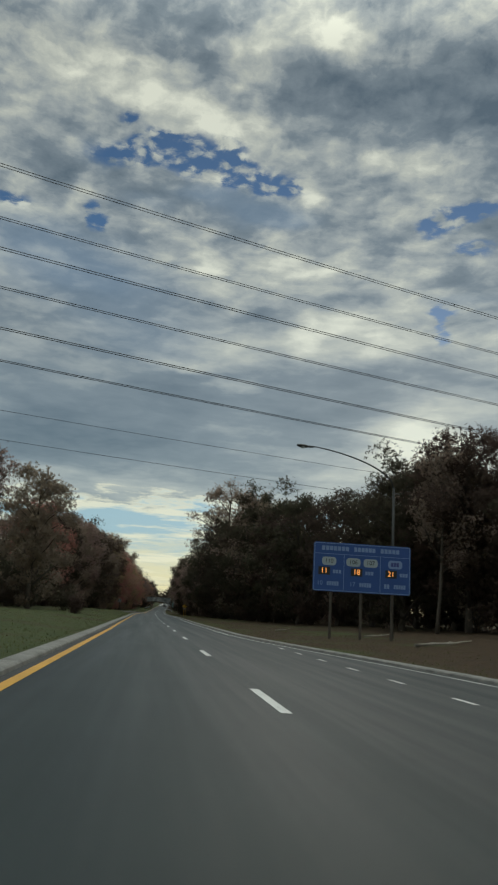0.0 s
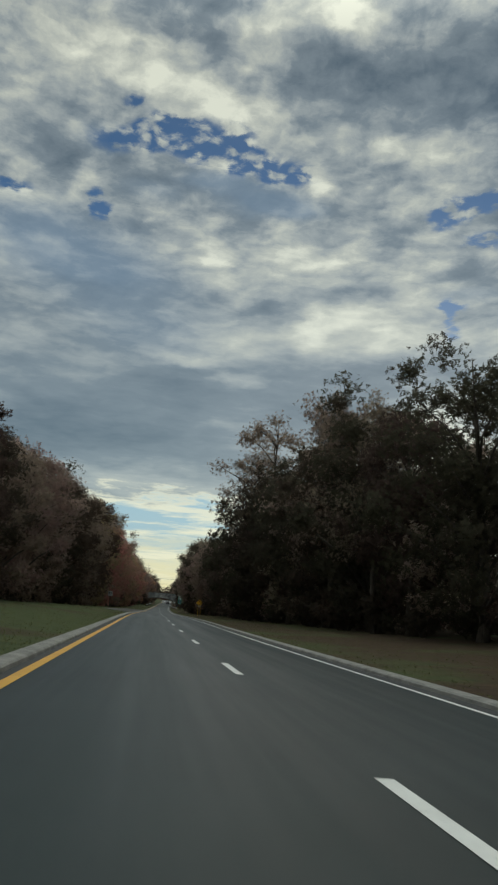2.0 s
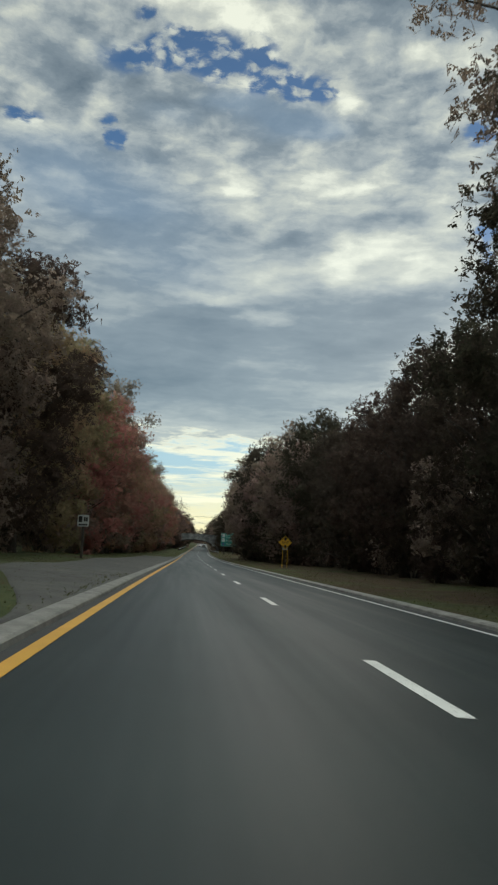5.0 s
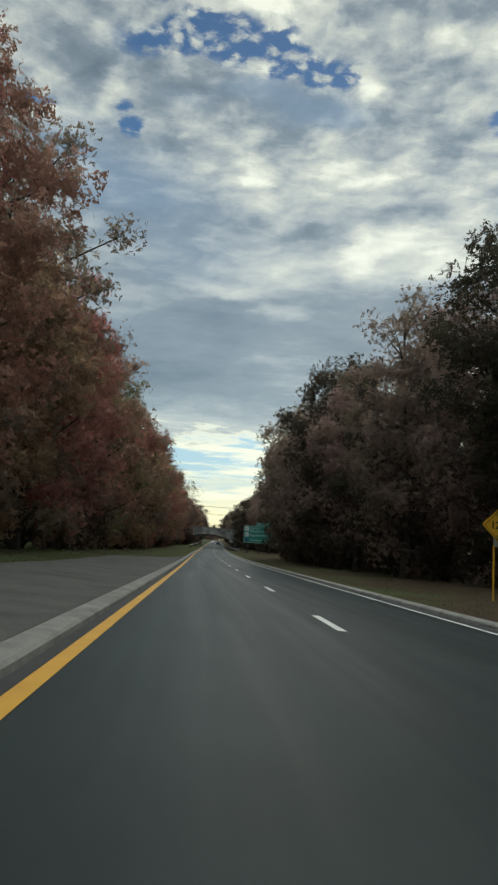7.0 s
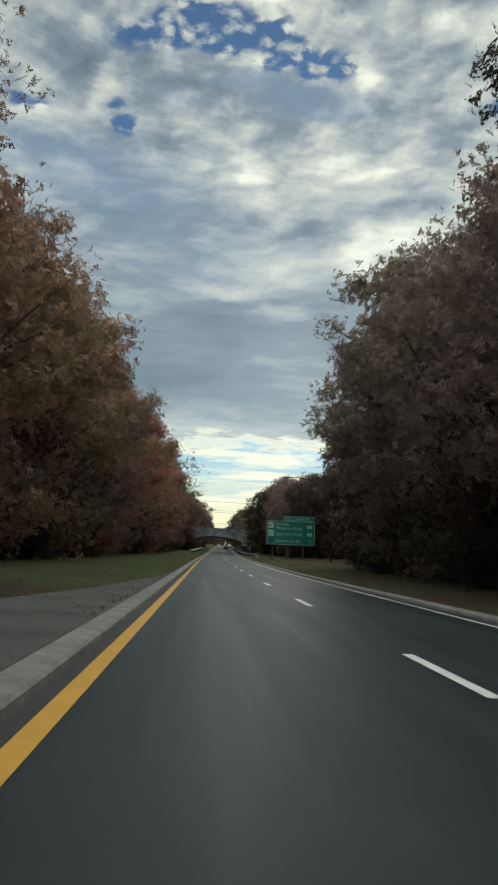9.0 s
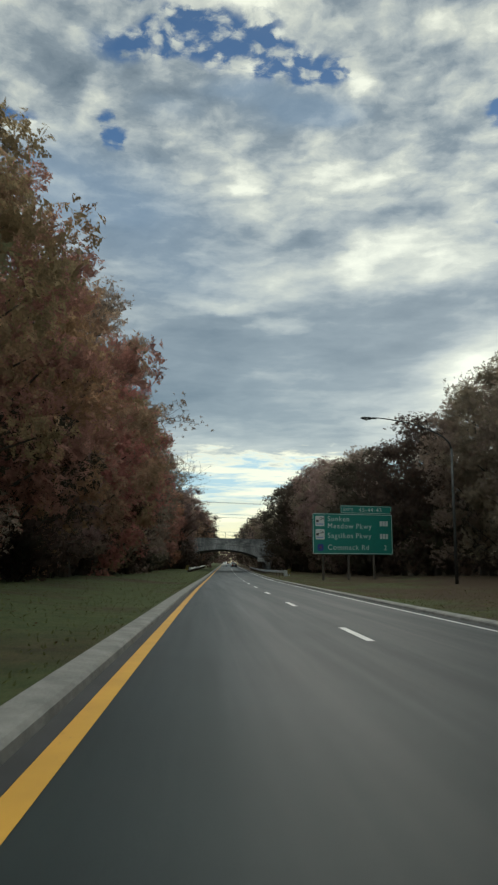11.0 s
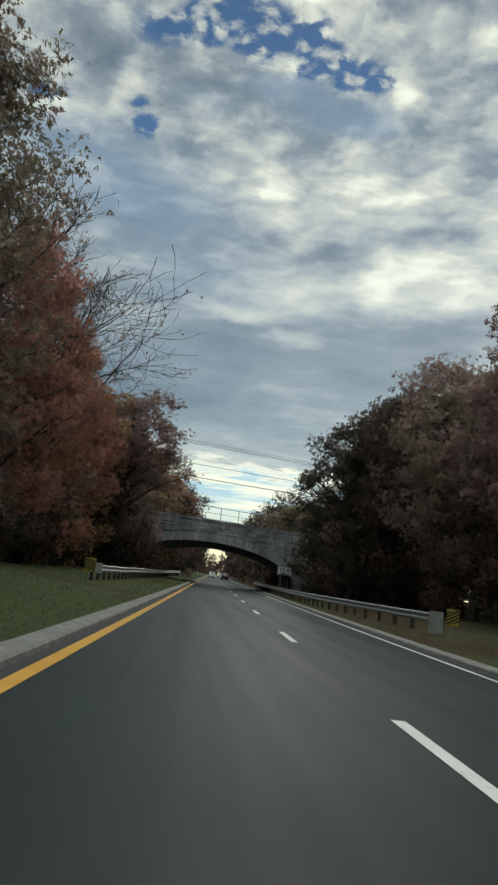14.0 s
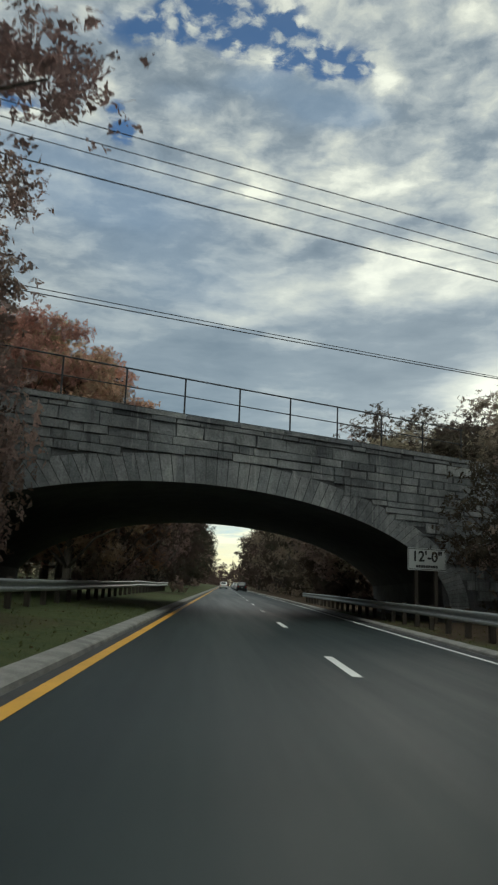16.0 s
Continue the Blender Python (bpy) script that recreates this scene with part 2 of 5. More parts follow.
ASPHALT = asphalt_material()
WHITE_PAINT = paint_material("white_road_paint", (0.72, 0.72, 0.70), 0.30)
YELLOW_PAINT = paint_material("yellow_road_paint", (0.62, 0.33, 0.035), 0.26)
VERGE = grass_ground_material()
KERB = surface("kerb_concrete", ((0.3, (0.16, 0.155, 0.145)), (0.7, (0.30, 0.29, 0.27))), 2.2, 0.9, fine=40, stain=0.5, relief=0.4)
GUTTER = surface("gutter_asphalt", ((0.3, (0.022, 0.022, 0.023)), (0.7, (0.040, 0.040, 0.042))), 1.4, 0.75, fine=60, stain=0.5)
BARK = bark_material()
GALV = surface("galvanised_steel", ((0.3, (0.30, 0.32, 0.33)), (0.7, (0.44, 0.46, 0.46))), 3.0, 0.42, 0.5, fine=25, stain=0.3, relief=0.1)
DARK_STEEL = surface("dark_painted_steel", ((0.3, (0.015, 0.016, 0.018)), (0.7, (0.035, 0.036, 0.04))), 5.0, 0.5, 0.2, fine=40)
WIRE = surface("cable_metal", ((0.3, (0.020, 0.020, 0.022)), (0.7, (0.045, 0.045, 0.048))), 3.0, 0.5, 0.6, fine=40)
POLE_GREY = surface("lamp_pole_metal", ((0.3, (0.030, 0.031, 0.031)), (0.7, (0.055, 0.056, 0.055))), 2.0, 0.6, 0.3, fine=30)
TIMBER = surface("weathered_timber", ((0.3, (0.035, 0.028, 0.022)), (0.7, (0.085, 0.068, 0.052))), 2.0, 0.85, fine=30, stretch=(6, 6, 0.6), stain=0.4, relief=0.5)

# ---- the cloud deck: a sheet about 1200 m up that comes down to the horizon ----
# azimuth, elevation, half width, half height (degrees), amount
CLOUD_BLUE = [
    (-6.6, 31.3, 1.4, 0.9, 0.55), (-4.3, 31.4, 1.3, 0.7, 0.75), (-2.6, 31.9, 1.5, 0.8, 1.15), (-1.2, 32.8, 1.5, 0.5, 0.95), (0.8, 31.6, 1.6, 1.1, 0.95), (3.6, 31.6, 1.5, 1.1, 1.2),
    (5.2, 30.7, 1.8, 0.8, 1.3), (8.0, 30.4, 1.9, 0.6, 1.2), (-4.4, 33.9, 0.9, 0.35, 0.9), (-6.2, 27.2, 0.35, 0.8, 1.1), (-5.6, 26.7, 0.5, 0.4, 0.9), (21.7, 28.1, 1.6, 0.7, 1.15),
    (20.0, 27.4, 0.8, 0.6, 0.9), (23.6, 28.6, 1.4, 0.5, 1.1), (22.6, 25.8, 1.4, 0.5, 0.9), (20.7, 21.9, 0.8, 0.5, 1.0), (20.6, 20.5, 0.5, 0.9, 0.9), (-12.7, 27.4, 1.4, 0.5, 0.9),
]
CLOUD_TINT = [(2.3, 29.4, 2.2, 0.5, 0.9), (6.4, 28.6, 2.6, 0.8, 1.1), (8.6, 28.0, 2.0, 0.5, 0.8), (-2.4, 28.4, 2.0, 0.5, 0.5), (-10.6, 24.6, 5.0, 2.0, 0.9), (-5.0, 23.0, 4.5, 1.8, 0.8), (-1.5, 19.5, 5.0, 2.0, 0.5), (-6.8, 31.3, 1.8, 1.0, 0.5), (22.2, 22.6, 2.5, 0.5, 0.5)]
CLOUD_BRIGHT = [
    (-1.9, 35.0, 3.0, 0.8, 0.17), (3.4, 33.9, 3.0, 0.7, 0.24), (7.5, 32.4, 2.0, 0.8, 0.22), (-7.4, 28.4, 0.9, 1.0, 0.40), (-12.2, 26.6, 2.5, 0.7, 0.30), (12.3, 39.8, 2.6, 1.0, 0.34), (18.2, 32.4, 2.6, 1.0, 0.26),
    (22.5, 31.0, 2.6, 0.9, 0.16), (10.3, 30.0, 1.2, 0.8, 0.34), (2.4, 24.3, 1.4, 0.5, 0.30), (10.4, 20.2, 1.6, 0.9, 0.42), (13.3, 21.3, 2.2, 0.9, 0.30), (16.8, 19.8, 2.4, 0.8, 0.36), (18.0, 22.4, 2.6, 1.2, 0.22),
    (1.7, 17.5, 2.2, 0.35, 0.30), (6.0, 16.4, 2.2, 0.35, 0.24), (8.0, 24.8, 4.0, 1.6, 0.16), (14.4, 32.1, 1.6, 0.9, 0.16), (-9.0, 36.0, 3.5, 2.5, 0.14), (19.0, 12.8, 3.5, 1.8, 0.70),
]
CLOUD_GREY = [
    (24.0, 30.0, 4.0, 4.0, -0.12),
    (11.4, 36.8, 4.0, 1.4, -0.20), (-2.2, 38.2, 4.0, 1.2, -0.12), (22.6, 36.0, 5.0, 2.6, -0.22), (14.0, 30.2, 2.8, 1.1, -0.26), (-9.5, 23.0, 6.0, 2.2, -0.24), (7.3, 21.7, 2.0, 0.6, -0.16), (12.6, 17.6, 3.4, 0.8, -0.24),
    (16.4, 25.8, 2.6, 0.4, -0.14), (0.0, 14.0, 18.0, 3.2, -0.34), (-6.0, 18.4, 5.0, 1.6, -0.14), (5.4, 36.2, 2.4, 0.7, -0.12), (20.6, 24.2, 2.4, 0.5, -0.12), (-11.5, 30.2, 2.6, 1.2, -0.12), (-3.0, 26.2, 2.6, 0.7, -0.10), (6.6, 28.6, 2.6, 0.7, -0.34), (1.0, 21.0, 6.0, 1.0, -0.14),
]


def cloud_material():
    m, nt, b = material("cloud_deck")
    nt.nodes.remove(b)
    L = nt.links
    geo = nt.nodes.new("ShaderNodeNewGeometry")
    rel = nt.nodes.new("ShaderNodeVectorMath")
    rel.operation = "SUBTRACT"
    rel.inputs[1].default_value = (-1.0, 0.0, 1.1)
    L.new(geo.outputs["Position"], rel.inputs[0])
    sep = nt.nodes.new("ShaderNodeSeparateXYZ")
    L.new(rel.outputs[0], sep.inputs[0])
    x, y, z = sep.outputs
    az = math_node(nt, "MULTIPLY", math_node(nt, "ARCTAN2", x, y), 57.2958)
    flat = math_node(nt, "SQRT", math_node(nt, "ADD", math_node(nt, "MULTIPLY", x, x), math_node(nt, "MULTIPLY", y, y)))
    el = math_node(nt, "MULTIPLY", math_node(nt, "ARCTAN2", z, flat), 57.2958)
    # clouds crowd together and flatten towards the horizon
    high = math_node(nt, "MAXIMUM", math_node(nt, "ADD", el, 9.0), 3.0)
    deck = nt.nodes.new("ShaderNodeCombineXYZ")
    L.new(math_node(nt, "MULTIPLY", az, 0.055), deck.inputs[0])
    L.new(math_node(nt, "MULTIPLY", math_node(nt, "LOGARITHM", high, 2.718), 4.3), deck.inputs[1])
    warp = node(nt, "ShaderNodeTexNoise", Scale=3.4, Detail=6, Roughness=0.6)
    L.new(deck.outputs[0], warp.inputs["Vector"])
    curl = nt.nodes.new("ShaderNodeVectorMath")
    curl.operation = "MULTIPLY_ADD"
    curl.inputs[1].default_value = (0.16, 0.16, 0)
    L.new(warp.outputs["Color"], curl.inputs[0])
    L.new(deck.outputs[0], curl.inputs[2])
    big = noise_of(nt, curl.outputs[0], 1.5, 4, 0.52, 0.0)
    fine = noise_of(nt, curl.outputs[0], 4.6, 6, 0.52, 0.0)
    shred = noise_of(nt, curl.outputs[0], 11.0, 6, 0.60, 0.0)
    torn = noise_of(nt, curl.outputs[0], 6.5, 7, 0.60, 0.0)
    # sunward sides of the billows are lit
    sunward = nt.nodes.new("ShaderNodeVectorMath")
    sunward.operation = "ADD"
    sunward.inputs[1].default_value = (0.018, -0.040, 0)
    L.new(curl.outputs[0], sunward.inputs[0])
    relief = math_node(nt, "SUBTRACT", torn, noise_of(nt, sunward.outputs[0], 6.5, 7, 0.60, 0.0))
    # heaped puffs
    cell = node(nt, "ShaderNodeTexVoronoi", Scale=7.0)
    cell.feature = "SMOOTH_F1"
    cell.inputs["Smoothness"].default_value = 0.55
    L.new(curl.outputs[0], cell.inputs["Vector"])
    puff = math_node(nt, "SUBTRACT", 0.42, cell.outputs["Distance"])
    wv = nt.nodes.new("ShaderNodeVectorMath")
    wv.operation = "MULTIPLY_ADD"
    wv.inputs[1].default_value, wv.inputs[2].default_value = (3.6, 2.0, 0), (-1.8, -1.0, 0)
    L.new(warp.outputs["Color"], wv.inputs[0])
    ae = nt.nodes.new("ShaderNodeCombineXYZ")
    L.new(az, ae.inputs[0])
    L.new(el, ae.inputs[1])
    place = nt.nodes.new("ShaderNodeVectorMath")
    place.operation = "ADD"
    L.new(ae.outputs[0], place.inputs[0])
    L.new(wv.outputs[0], place.inputs[1])

    def blobs(rows, total):
        for a, e, w, h, amount in rows:
            d = nt.nodes.new("ShaderNodeVectorMath")
            d.operation = "MULTIPLY_ADD"
            d.inputs[1].default_value, d.inputs[2].default_value = (1 / w, 1 / h, 0), (-a / w, -e / h, 0)
            L.new(place.outputs[0], d.inputs[0])
            q = nt.nodes.new("ShaderNodeVectorMath")
            q.operation = "DOT_PRODUCT"
            L.new(d.outputs[0], q.inputs[0])
            L.new(d.outputs[0], q.inputs[1])
            g = math_node(nt, "POWER", 2.718, math_node(nt, "MULTIPLY", q.outputs["Value"], -0.7))
            total = math_node(nt, "MULTIPLY_ADD", g, amount, total)
        return total
    calm = node(nt, "ShaderNodeMapRange", **{"From Min": 15.0, "From Max": 26.0, "To Min": 0.16, "To Max": 0.72})
    L.new(el, calm.inputs["Value"])
    light = math_node(nt, "ADD", math_node(nt, "MULTIPLY_ADD", big, 1.15, -0.02), math_node(nt, "MULTIPLY", math_node(nt, "SUBTRACT", fine, 0.5), calm.outputs["Result"]))
    light = math_node(nt, "MULTIPLY_ADD", math_node(nt, "SUBTRACT", shred, 0.5), 0.15, light)
    light = math_node(nt, "MULTIPLY_ADD", math_node(nt, "MULTIPLY", puff, calm.outputs["Result"]), 0.50, light)
    light = math_node(nt, "MULTIPLY_ADD", math_node(nt, "MULTIPLY", relief, calm.outputs["Result"]), 0.85, light)
    light = blobs(CLOUD_GREY, blobs(CLOUD_BRIGHT, light))
    col = ramp(nt, light, ((0.02, (0.105, 0.126, 0.134)), (0.36, (0.215, 0.236, 0.236)), (0.54, (0.37, 0.378, 0.345)), (0.72, (0.56, 0.545, 0.445)), (0.95, (0.86, 0.82, 0.64))))
    # thin blue-grey cloud beside the openings
    tint = node(nt, "ShaderNodeMapRange", **{"From Min": 0.1, "From Max": 1.0, "To Min": 0.0, "To Max": 0.62})
    L.new(blobs(CLOUD_TINT, 0.0), tint.inputs["Value"])
    col = mix(nt, tint.outputs["Result"], col, mix(nt, 0.30, (0.19, 0.26, 0.345), col))
    # clear strip along the horizon with thin lit bands
    flat_deck = nt.nodes.new("ShaderNodeVectorMath")
    flat_deck.operation = "MULTIPLY"
    flat_deck.inputs[1].default_value = (0.9, 1.5, 0)
    L.new(deck.outputs[0], flat_deck.inputs[0])
    bands = noise_of(nt, flat_deck.outputs[0], 1.6, 6, 0.6)
    strip_y = math_node(nt, "MULTIPLY_ADD", math_node(nt, "SUBTRACT", bands, 0.5), 3.0, math_node(nt, "MULTIPLY_ADD", math_node(nt, "SUBTRACT", torn, 0.5), 5.0, el))
    mr = node(nt, "ShaderNodeMapRange", **{"From Min": 7.3, "From Max": 8.4, "To Min": 1.0, "To Max": 0.0})
    mr.interpolation_type = "SMOOTHSTEP"
    L.new(strip_y, mr.inputs["Value"])
    strip_col = ramp(nt, math_node(nt, "DIVIDE", strip_y, 9.0), ((0.10, (0.78, 0.68, 0.38)), (0.34, (0.72, 0.66, 0.44)), (0.48, (0.56, 0.58, 0.48)), (0.60, (0.36, 0.49, 0.53)), (0.76, (0.36, 0.50, 0.55)), (0.86, (0.85, 0.78, 0.55))))
    streaks = noise_of(nt, flat_deck.outputs[0], 2.6, 6, 0.58)
    strip_col = mix(nt, ramp(nt, streaks, ((0.50, (0, 0, 0)), (0.60, (0.85, 0.85, 0.85)))), strip_col, (0.88, 0.80, 0.56))
    col = mix(nt, mr.outputs["Result"], col, strip_col)
    em = nt.nodes.new("ShaderNodeEmission")
    L.new(col, em.inputs["Color"])
    # an overcast sky is brightest overhead
    zen = node(nt, "ShaderNodeMapRange", **{"From Min": 38.0, "From Max": 85.0, "To Min": 1.0, "To Max": 6.8})
    L.new(el, zen.inputs["Value"])
    L.new(zen.outputs["Result"], em.inputs["Strength"])
    hole = blobs(CLOUD_BLUE, 0.0)
    small = node(nt, "ShaderNodeTexVoronoi", Scale=17.0)
    small.feature = "SMOOTH_F1"
    small.inputs["Smoothness"].default_value = 0.7
    L.new(curl.outputs[0], small.inputs["Vector"])
    ragged = math_node(nt, "MULTIPLY_ADD", math_node(nt, "MINIMUM", hole, 1.2), 0.75, -0.12)
    ragged = math_node(nt, "MULTIPLY_ADD", math_node(nt, "SUBTRACT", 0.5, torn), 4.6, math_node(nt, "MULTIPLY_ADD", math_node(nt, "SUBTRACT", 0.5, shred), 3.0, ragged))
    ragged = math_node(nt, "MULTIPLY_ADD", math_node(nt, "SUBTRACT", small.outputs["Distance"], 0.36), 2.2, ragged)
    gap = node(nt, "ShaderNodeMapRange", **{"From Min": -0.05, "From Max": 1.15, "To Min": 0.0, "To Max": 1.0})
    gap.interpolation_type = "SMOOTHSTEP"
    L.new(ragged, gap.inputs["Value"])
    near = node(nt, "ShaderNodeMapRange", **{"From Min": 0.12, "From Max": 0.75, "To Min": 0.0, "To Max": 0.97})
    near.interpolation_type = "SMOOTHSTEP"
    L.new(hole, near.inputs["Value"])
    cut = math_node(nt, "MULTIPLY", gap.outputs["Result"], near.outputs["Result"])
    tr = nt.nodes.new("ShaderNodeBsdfTransparent")
    ms = nt.nodes.new("ShaderNodeMixShader")
    L.new(cut, ms.inputs[0])
    # the low sun comes faintly through the cloud
    thin = node(nt, "ShaderNodeBsdfTransparent", Color=(0.30, 0.28, 0.25, 1))
    veil = nt.nodes.new("ShaderNodeAddShader")
    L.new(em.outputs[0], veil.inputs[0])
    L.new(thin.outputs[0], veil.inputs[1])
    L.new(veil.outputs[0], ms.inputs[1])
    L.new(tr.outputs[0], ms.inputs[2])
    L.new(ms.outputs[0], nt.nodes["Material Output"].inputs["Surface"])
    return m


def cloud_deck():
    verts, faces, rings, seg = [], [], 36, 72
    for i in range(rings + 1):
        r = 4550 * math.sin(i / rings * math.pi / 2) ** 0.9 if i else 0.0
        z = 1200 * max(0.0, 1 - (r / 4552) ** 4) ** 0.5 - (60 if i == rings else 0)
        for k in range(seg):
            a = k * math.tau / seg
            verts.append((r * math.sin(a), 220 + r * math.cos(a), z))
    for i in range(rings):
        for k in range(seg):
            faces.append((i * seg + k, i * seg + (k + 1) % seg, (i + 1) * seg + (k + 1) % seg, (i + 1) * seg + k))
    me = raw_mesh("cloud_layer", verts, faces, cloud_material(), True)
    return tagged(new("cloud_layer", me), "broken grey and white evening cloud cover over the road", "clouds", kind="structure")


cloud_deck()

# ---- ground, road, kerbs, markings ----
def steps(a, b, d):
    n = max(1, round((b - a) / d))
    return [a + (b - a) * i / n for i in range(n + 1)]


ALONG = steps(-60, 620, 4) + steps(640, 1000, 20)[0:]


def build_ground():
    left = [-4600, -2500, -1200, -500, -200, -90, -45] + steps(-30, -4, 1.0) + [KERB_L - 0.38, KERB_L - 0.34, KERB_L + 0.02]
    right = [-0.02, 0.30, 0.34, 0.7] + steps(1.2, 30, 1.1) + [46, 90, 200, 500, 1200, 2500, 4600]
    ys = [-400, -200, -100] + ALONG + [1200, 1600, 2400, 3600, 4900]
    verts, faces, n = [], [], len(left) + len(right)
    for y in ys:
        for o in left + [kerb_r(y) + r for r in right]:
            verts.append(on_road(o, y, verge_z(o, y)))
    for i in range(len(ys) - 1):
        for k in range(n - 1):
            a = i * n + k
            faces.append((a, a + 1, a + 1 + n, a + n))
    me = raw_mesh("ground", verts, faces, VERGE, True)
    tagged(new("ground", me), "grass verge with brown fallen leaves and bare patches", "ground", kind="structure")


def strip(name, section, material_, label, category, ys=ALONG, close=False, kind="structure"):
    """A band along the road; section is a list of (offset, height) or a function of y that gives one."""
    fn = section if callable(section) else (lambda y: section)
    verts, faces = [], []
    n = len(fn(ys[0]))
    for y in ys:
        verts.extend(on_road(o, y, dz) for o, dz in fn(y))
    for i in range(len(ys) - 1):
        for k in range(n if close else n - 1):
            a, b = i * n + k, i * n + (k + 1) % n
            faces.append((a, b, b + n, a + n))
    if close:
        faces.append(tuple(range(n))[::-1])
        faces.append(tuple(range((len(ys) - 1) * n, len(ys) * n)))
    me = raw_mesh(name, verts, faces, material_)
    return tagged(new(name, me), label, category, kind=kind)


build_ground()
strip("road", lambda y: [(KERB_L, 0), (-1.2, 0), (LINE_D, 0), (2.6, 0), (kerb_r(y), 0)], ASPHALT, "dark grey asphalt carriageway with two lanes", "road")
strip("gutter", [(KERB_L, 0.004), (LINE_L - 0.09, 0.004)], GUTTER, "dark strip of newer asphalt beside the kerb", "road edge")
strip("gutter_right", lambda y: [(edge_line_at(y) + 0.12, 0.004), (kerb_r(y), 0.004)], GUTTER, "dark strip of newer asphalt beside the kerb", "road edge")
strip("kerb", [(KERB_L, -0.1), (KERB_L - 0.03, 0.06), (KERB_L - 0.07, 0.09), (KERB_L - 0.34, 0.105), (KERB_L - 0.36, -0.1)], KERB, "worn pale concrete kerb along the inner verge", "kerb", close=True)
strip("kerb_right", lambda y: [(kerb_r(y), -0.1), (kerb_r(y) + 0.03, 0.06), (kerb_r(y) + 0.07, 0.09), (kerb_r(y) + 0.31, 0.105), (kerb_r(y) + 0.33, -0.1)], KERB, "worn concrete kerb along the outer verge", "kerb", close=True)
strip("yellow_line", [(LINE_L - 0.085, 0.006), (LINE_L + 0.085, 0.006)], YELLOW_PAINT, "solid yellow painted edge line", "road marking")
strip("edge_line", lambda y: [(edge_line_at(y) - 0.055, 0.006), (edge_line_at(y) + 0.055, 0.006)], WHITE_PAINT, "thin solid white painted edge line", "road marking")


def dash(o, y0, length, half, name, label, group):
    p = on_road(o, y0)
    rows = [on_road(o + s * half, y, 0.006) - p for y in steps(y0, y0 + length, 1.1) for s in (-1, 1)]
    faces = [(2 * i, 2 * i + 1, 2 * i + 3, 2 * i + 2) for i in range(len(rows) // 2 - 1)]
    ob = new(name, raw_mesh(name, rows, faces, WHITE_PAINT))
    ob.location = p
    tagged(ob, label, "road marking", group)


y0 = DASH_0 - DASH_STEP * 2
while y0 < 760:
    dash(LINE_D, y0, DASH_LEN, 0.075, "lane_dash", "worn white painted lane dash on asphalt", "lane dashes")
    y0 += DASH_STEP
y0 = 1.25
while y0 < 32:
    dash(4.52, y0, 1.05, 0.06, "short_dash", "short white dash where the slip road joins", "slip road dashes")
    y0 += 3.75


def layby():
    """A bare gravelly stretch between the inner kerb and the trees; it narrows to nothing at both ends."""
    ys, n = steps(146, 286, 2), 11
    verts, faces = [], []
    for y in ys:
        width = 4.0 * min(smoothstep(146, 166, y), 1 - smoothstep(234, 286, y)) + 0.02
        width *= 1 + 0.12 * noise.noise((0.0, y * 0.13, 1.0))
        for k in range(n):
            o = KERB_L - 0.35 - width * (1 - k / (n - 1))
            lift = 0.006 if k > n - 3 else 0.035 if k else -0.05
            verts.append(on_road(o, y, verge_z(o, y) + lift))
    for i in range(len(ys) - 1):
        for k in range(n - 1):
            a = i * n + k
            faces.append((a, a + 1, a + 1 + n, a + n))
    tagged(new("gravel_verge", raw_mesh("gravel_verge", verts, faces, GRAVEL, True)), "bare grey gravel strip beside the kerb", "gravel", kind="structure")


GRAVEL = surface("grey_gravel", ((0.25, (0.060, 0.058, 0.055)), (0.5, (0.10, 0.098, 0.094)), (0.75, (0.14, 0.13, 0.115))), 0.8, 0.95, fine=26, stain=0.7, relief=0.9, distance=0.03)
layby()

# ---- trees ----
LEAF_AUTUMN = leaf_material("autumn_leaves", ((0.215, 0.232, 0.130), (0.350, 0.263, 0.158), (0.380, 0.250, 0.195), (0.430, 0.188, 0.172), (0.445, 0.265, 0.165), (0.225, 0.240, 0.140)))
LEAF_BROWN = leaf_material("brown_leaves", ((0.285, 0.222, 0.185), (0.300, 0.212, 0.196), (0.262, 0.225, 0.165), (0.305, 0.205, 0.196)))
# dark tints: canopy shade and backlit darkness are put into this leaf colour
LEAF_DARK = leaf_material("shaded_leaves", ((0.077, 0.073, 0.055), (0.103, 0.075, 0.062), (0.095, 0.068, 0.062), (0.081, 0.077, 0.055)))


def leaf_cloud(rng, centres, radii, per, size, flat=(0.55, 0.55, 0.42)):
    """Small three-cornered leaves round clump centres: verts and faces."""
    c = np.repeat(np.asarray(centres), per, axis=0)
    r = np.repeat(np.asarray(radii), per)[:, None]
    n = len(c)
    g = rng.normal(size=(n, 3))
    g *= (rng.random(n) ** 0.75 / np.linalg.norm(g, axis=1))[:, None]
    p = c + g * r * np.array(flat) * 1.75
    d = rng.normal(size=(n, 3)) + np.array((0, 0, -0.3))
    d /= np.linalg.norm(d, axis=1)[:, None]
    e = np.cross(d, rng.normal(size=(n, 3)))
    e /= np.linalg.norm(e, axis=1)[:, None]
    s = (size * rng.uniform(0.6, 1.35, n))[:, None]
    a, b = d * s * 0.62, e * s * 0.50
    verts = np.stack([p + a, p - 0.6 * a + b, p - 0.6 * a - b], 1).reshape(-1, 3)
    faces = np.arange(n * 3).reshape(-1, 3)
    return verts, faces


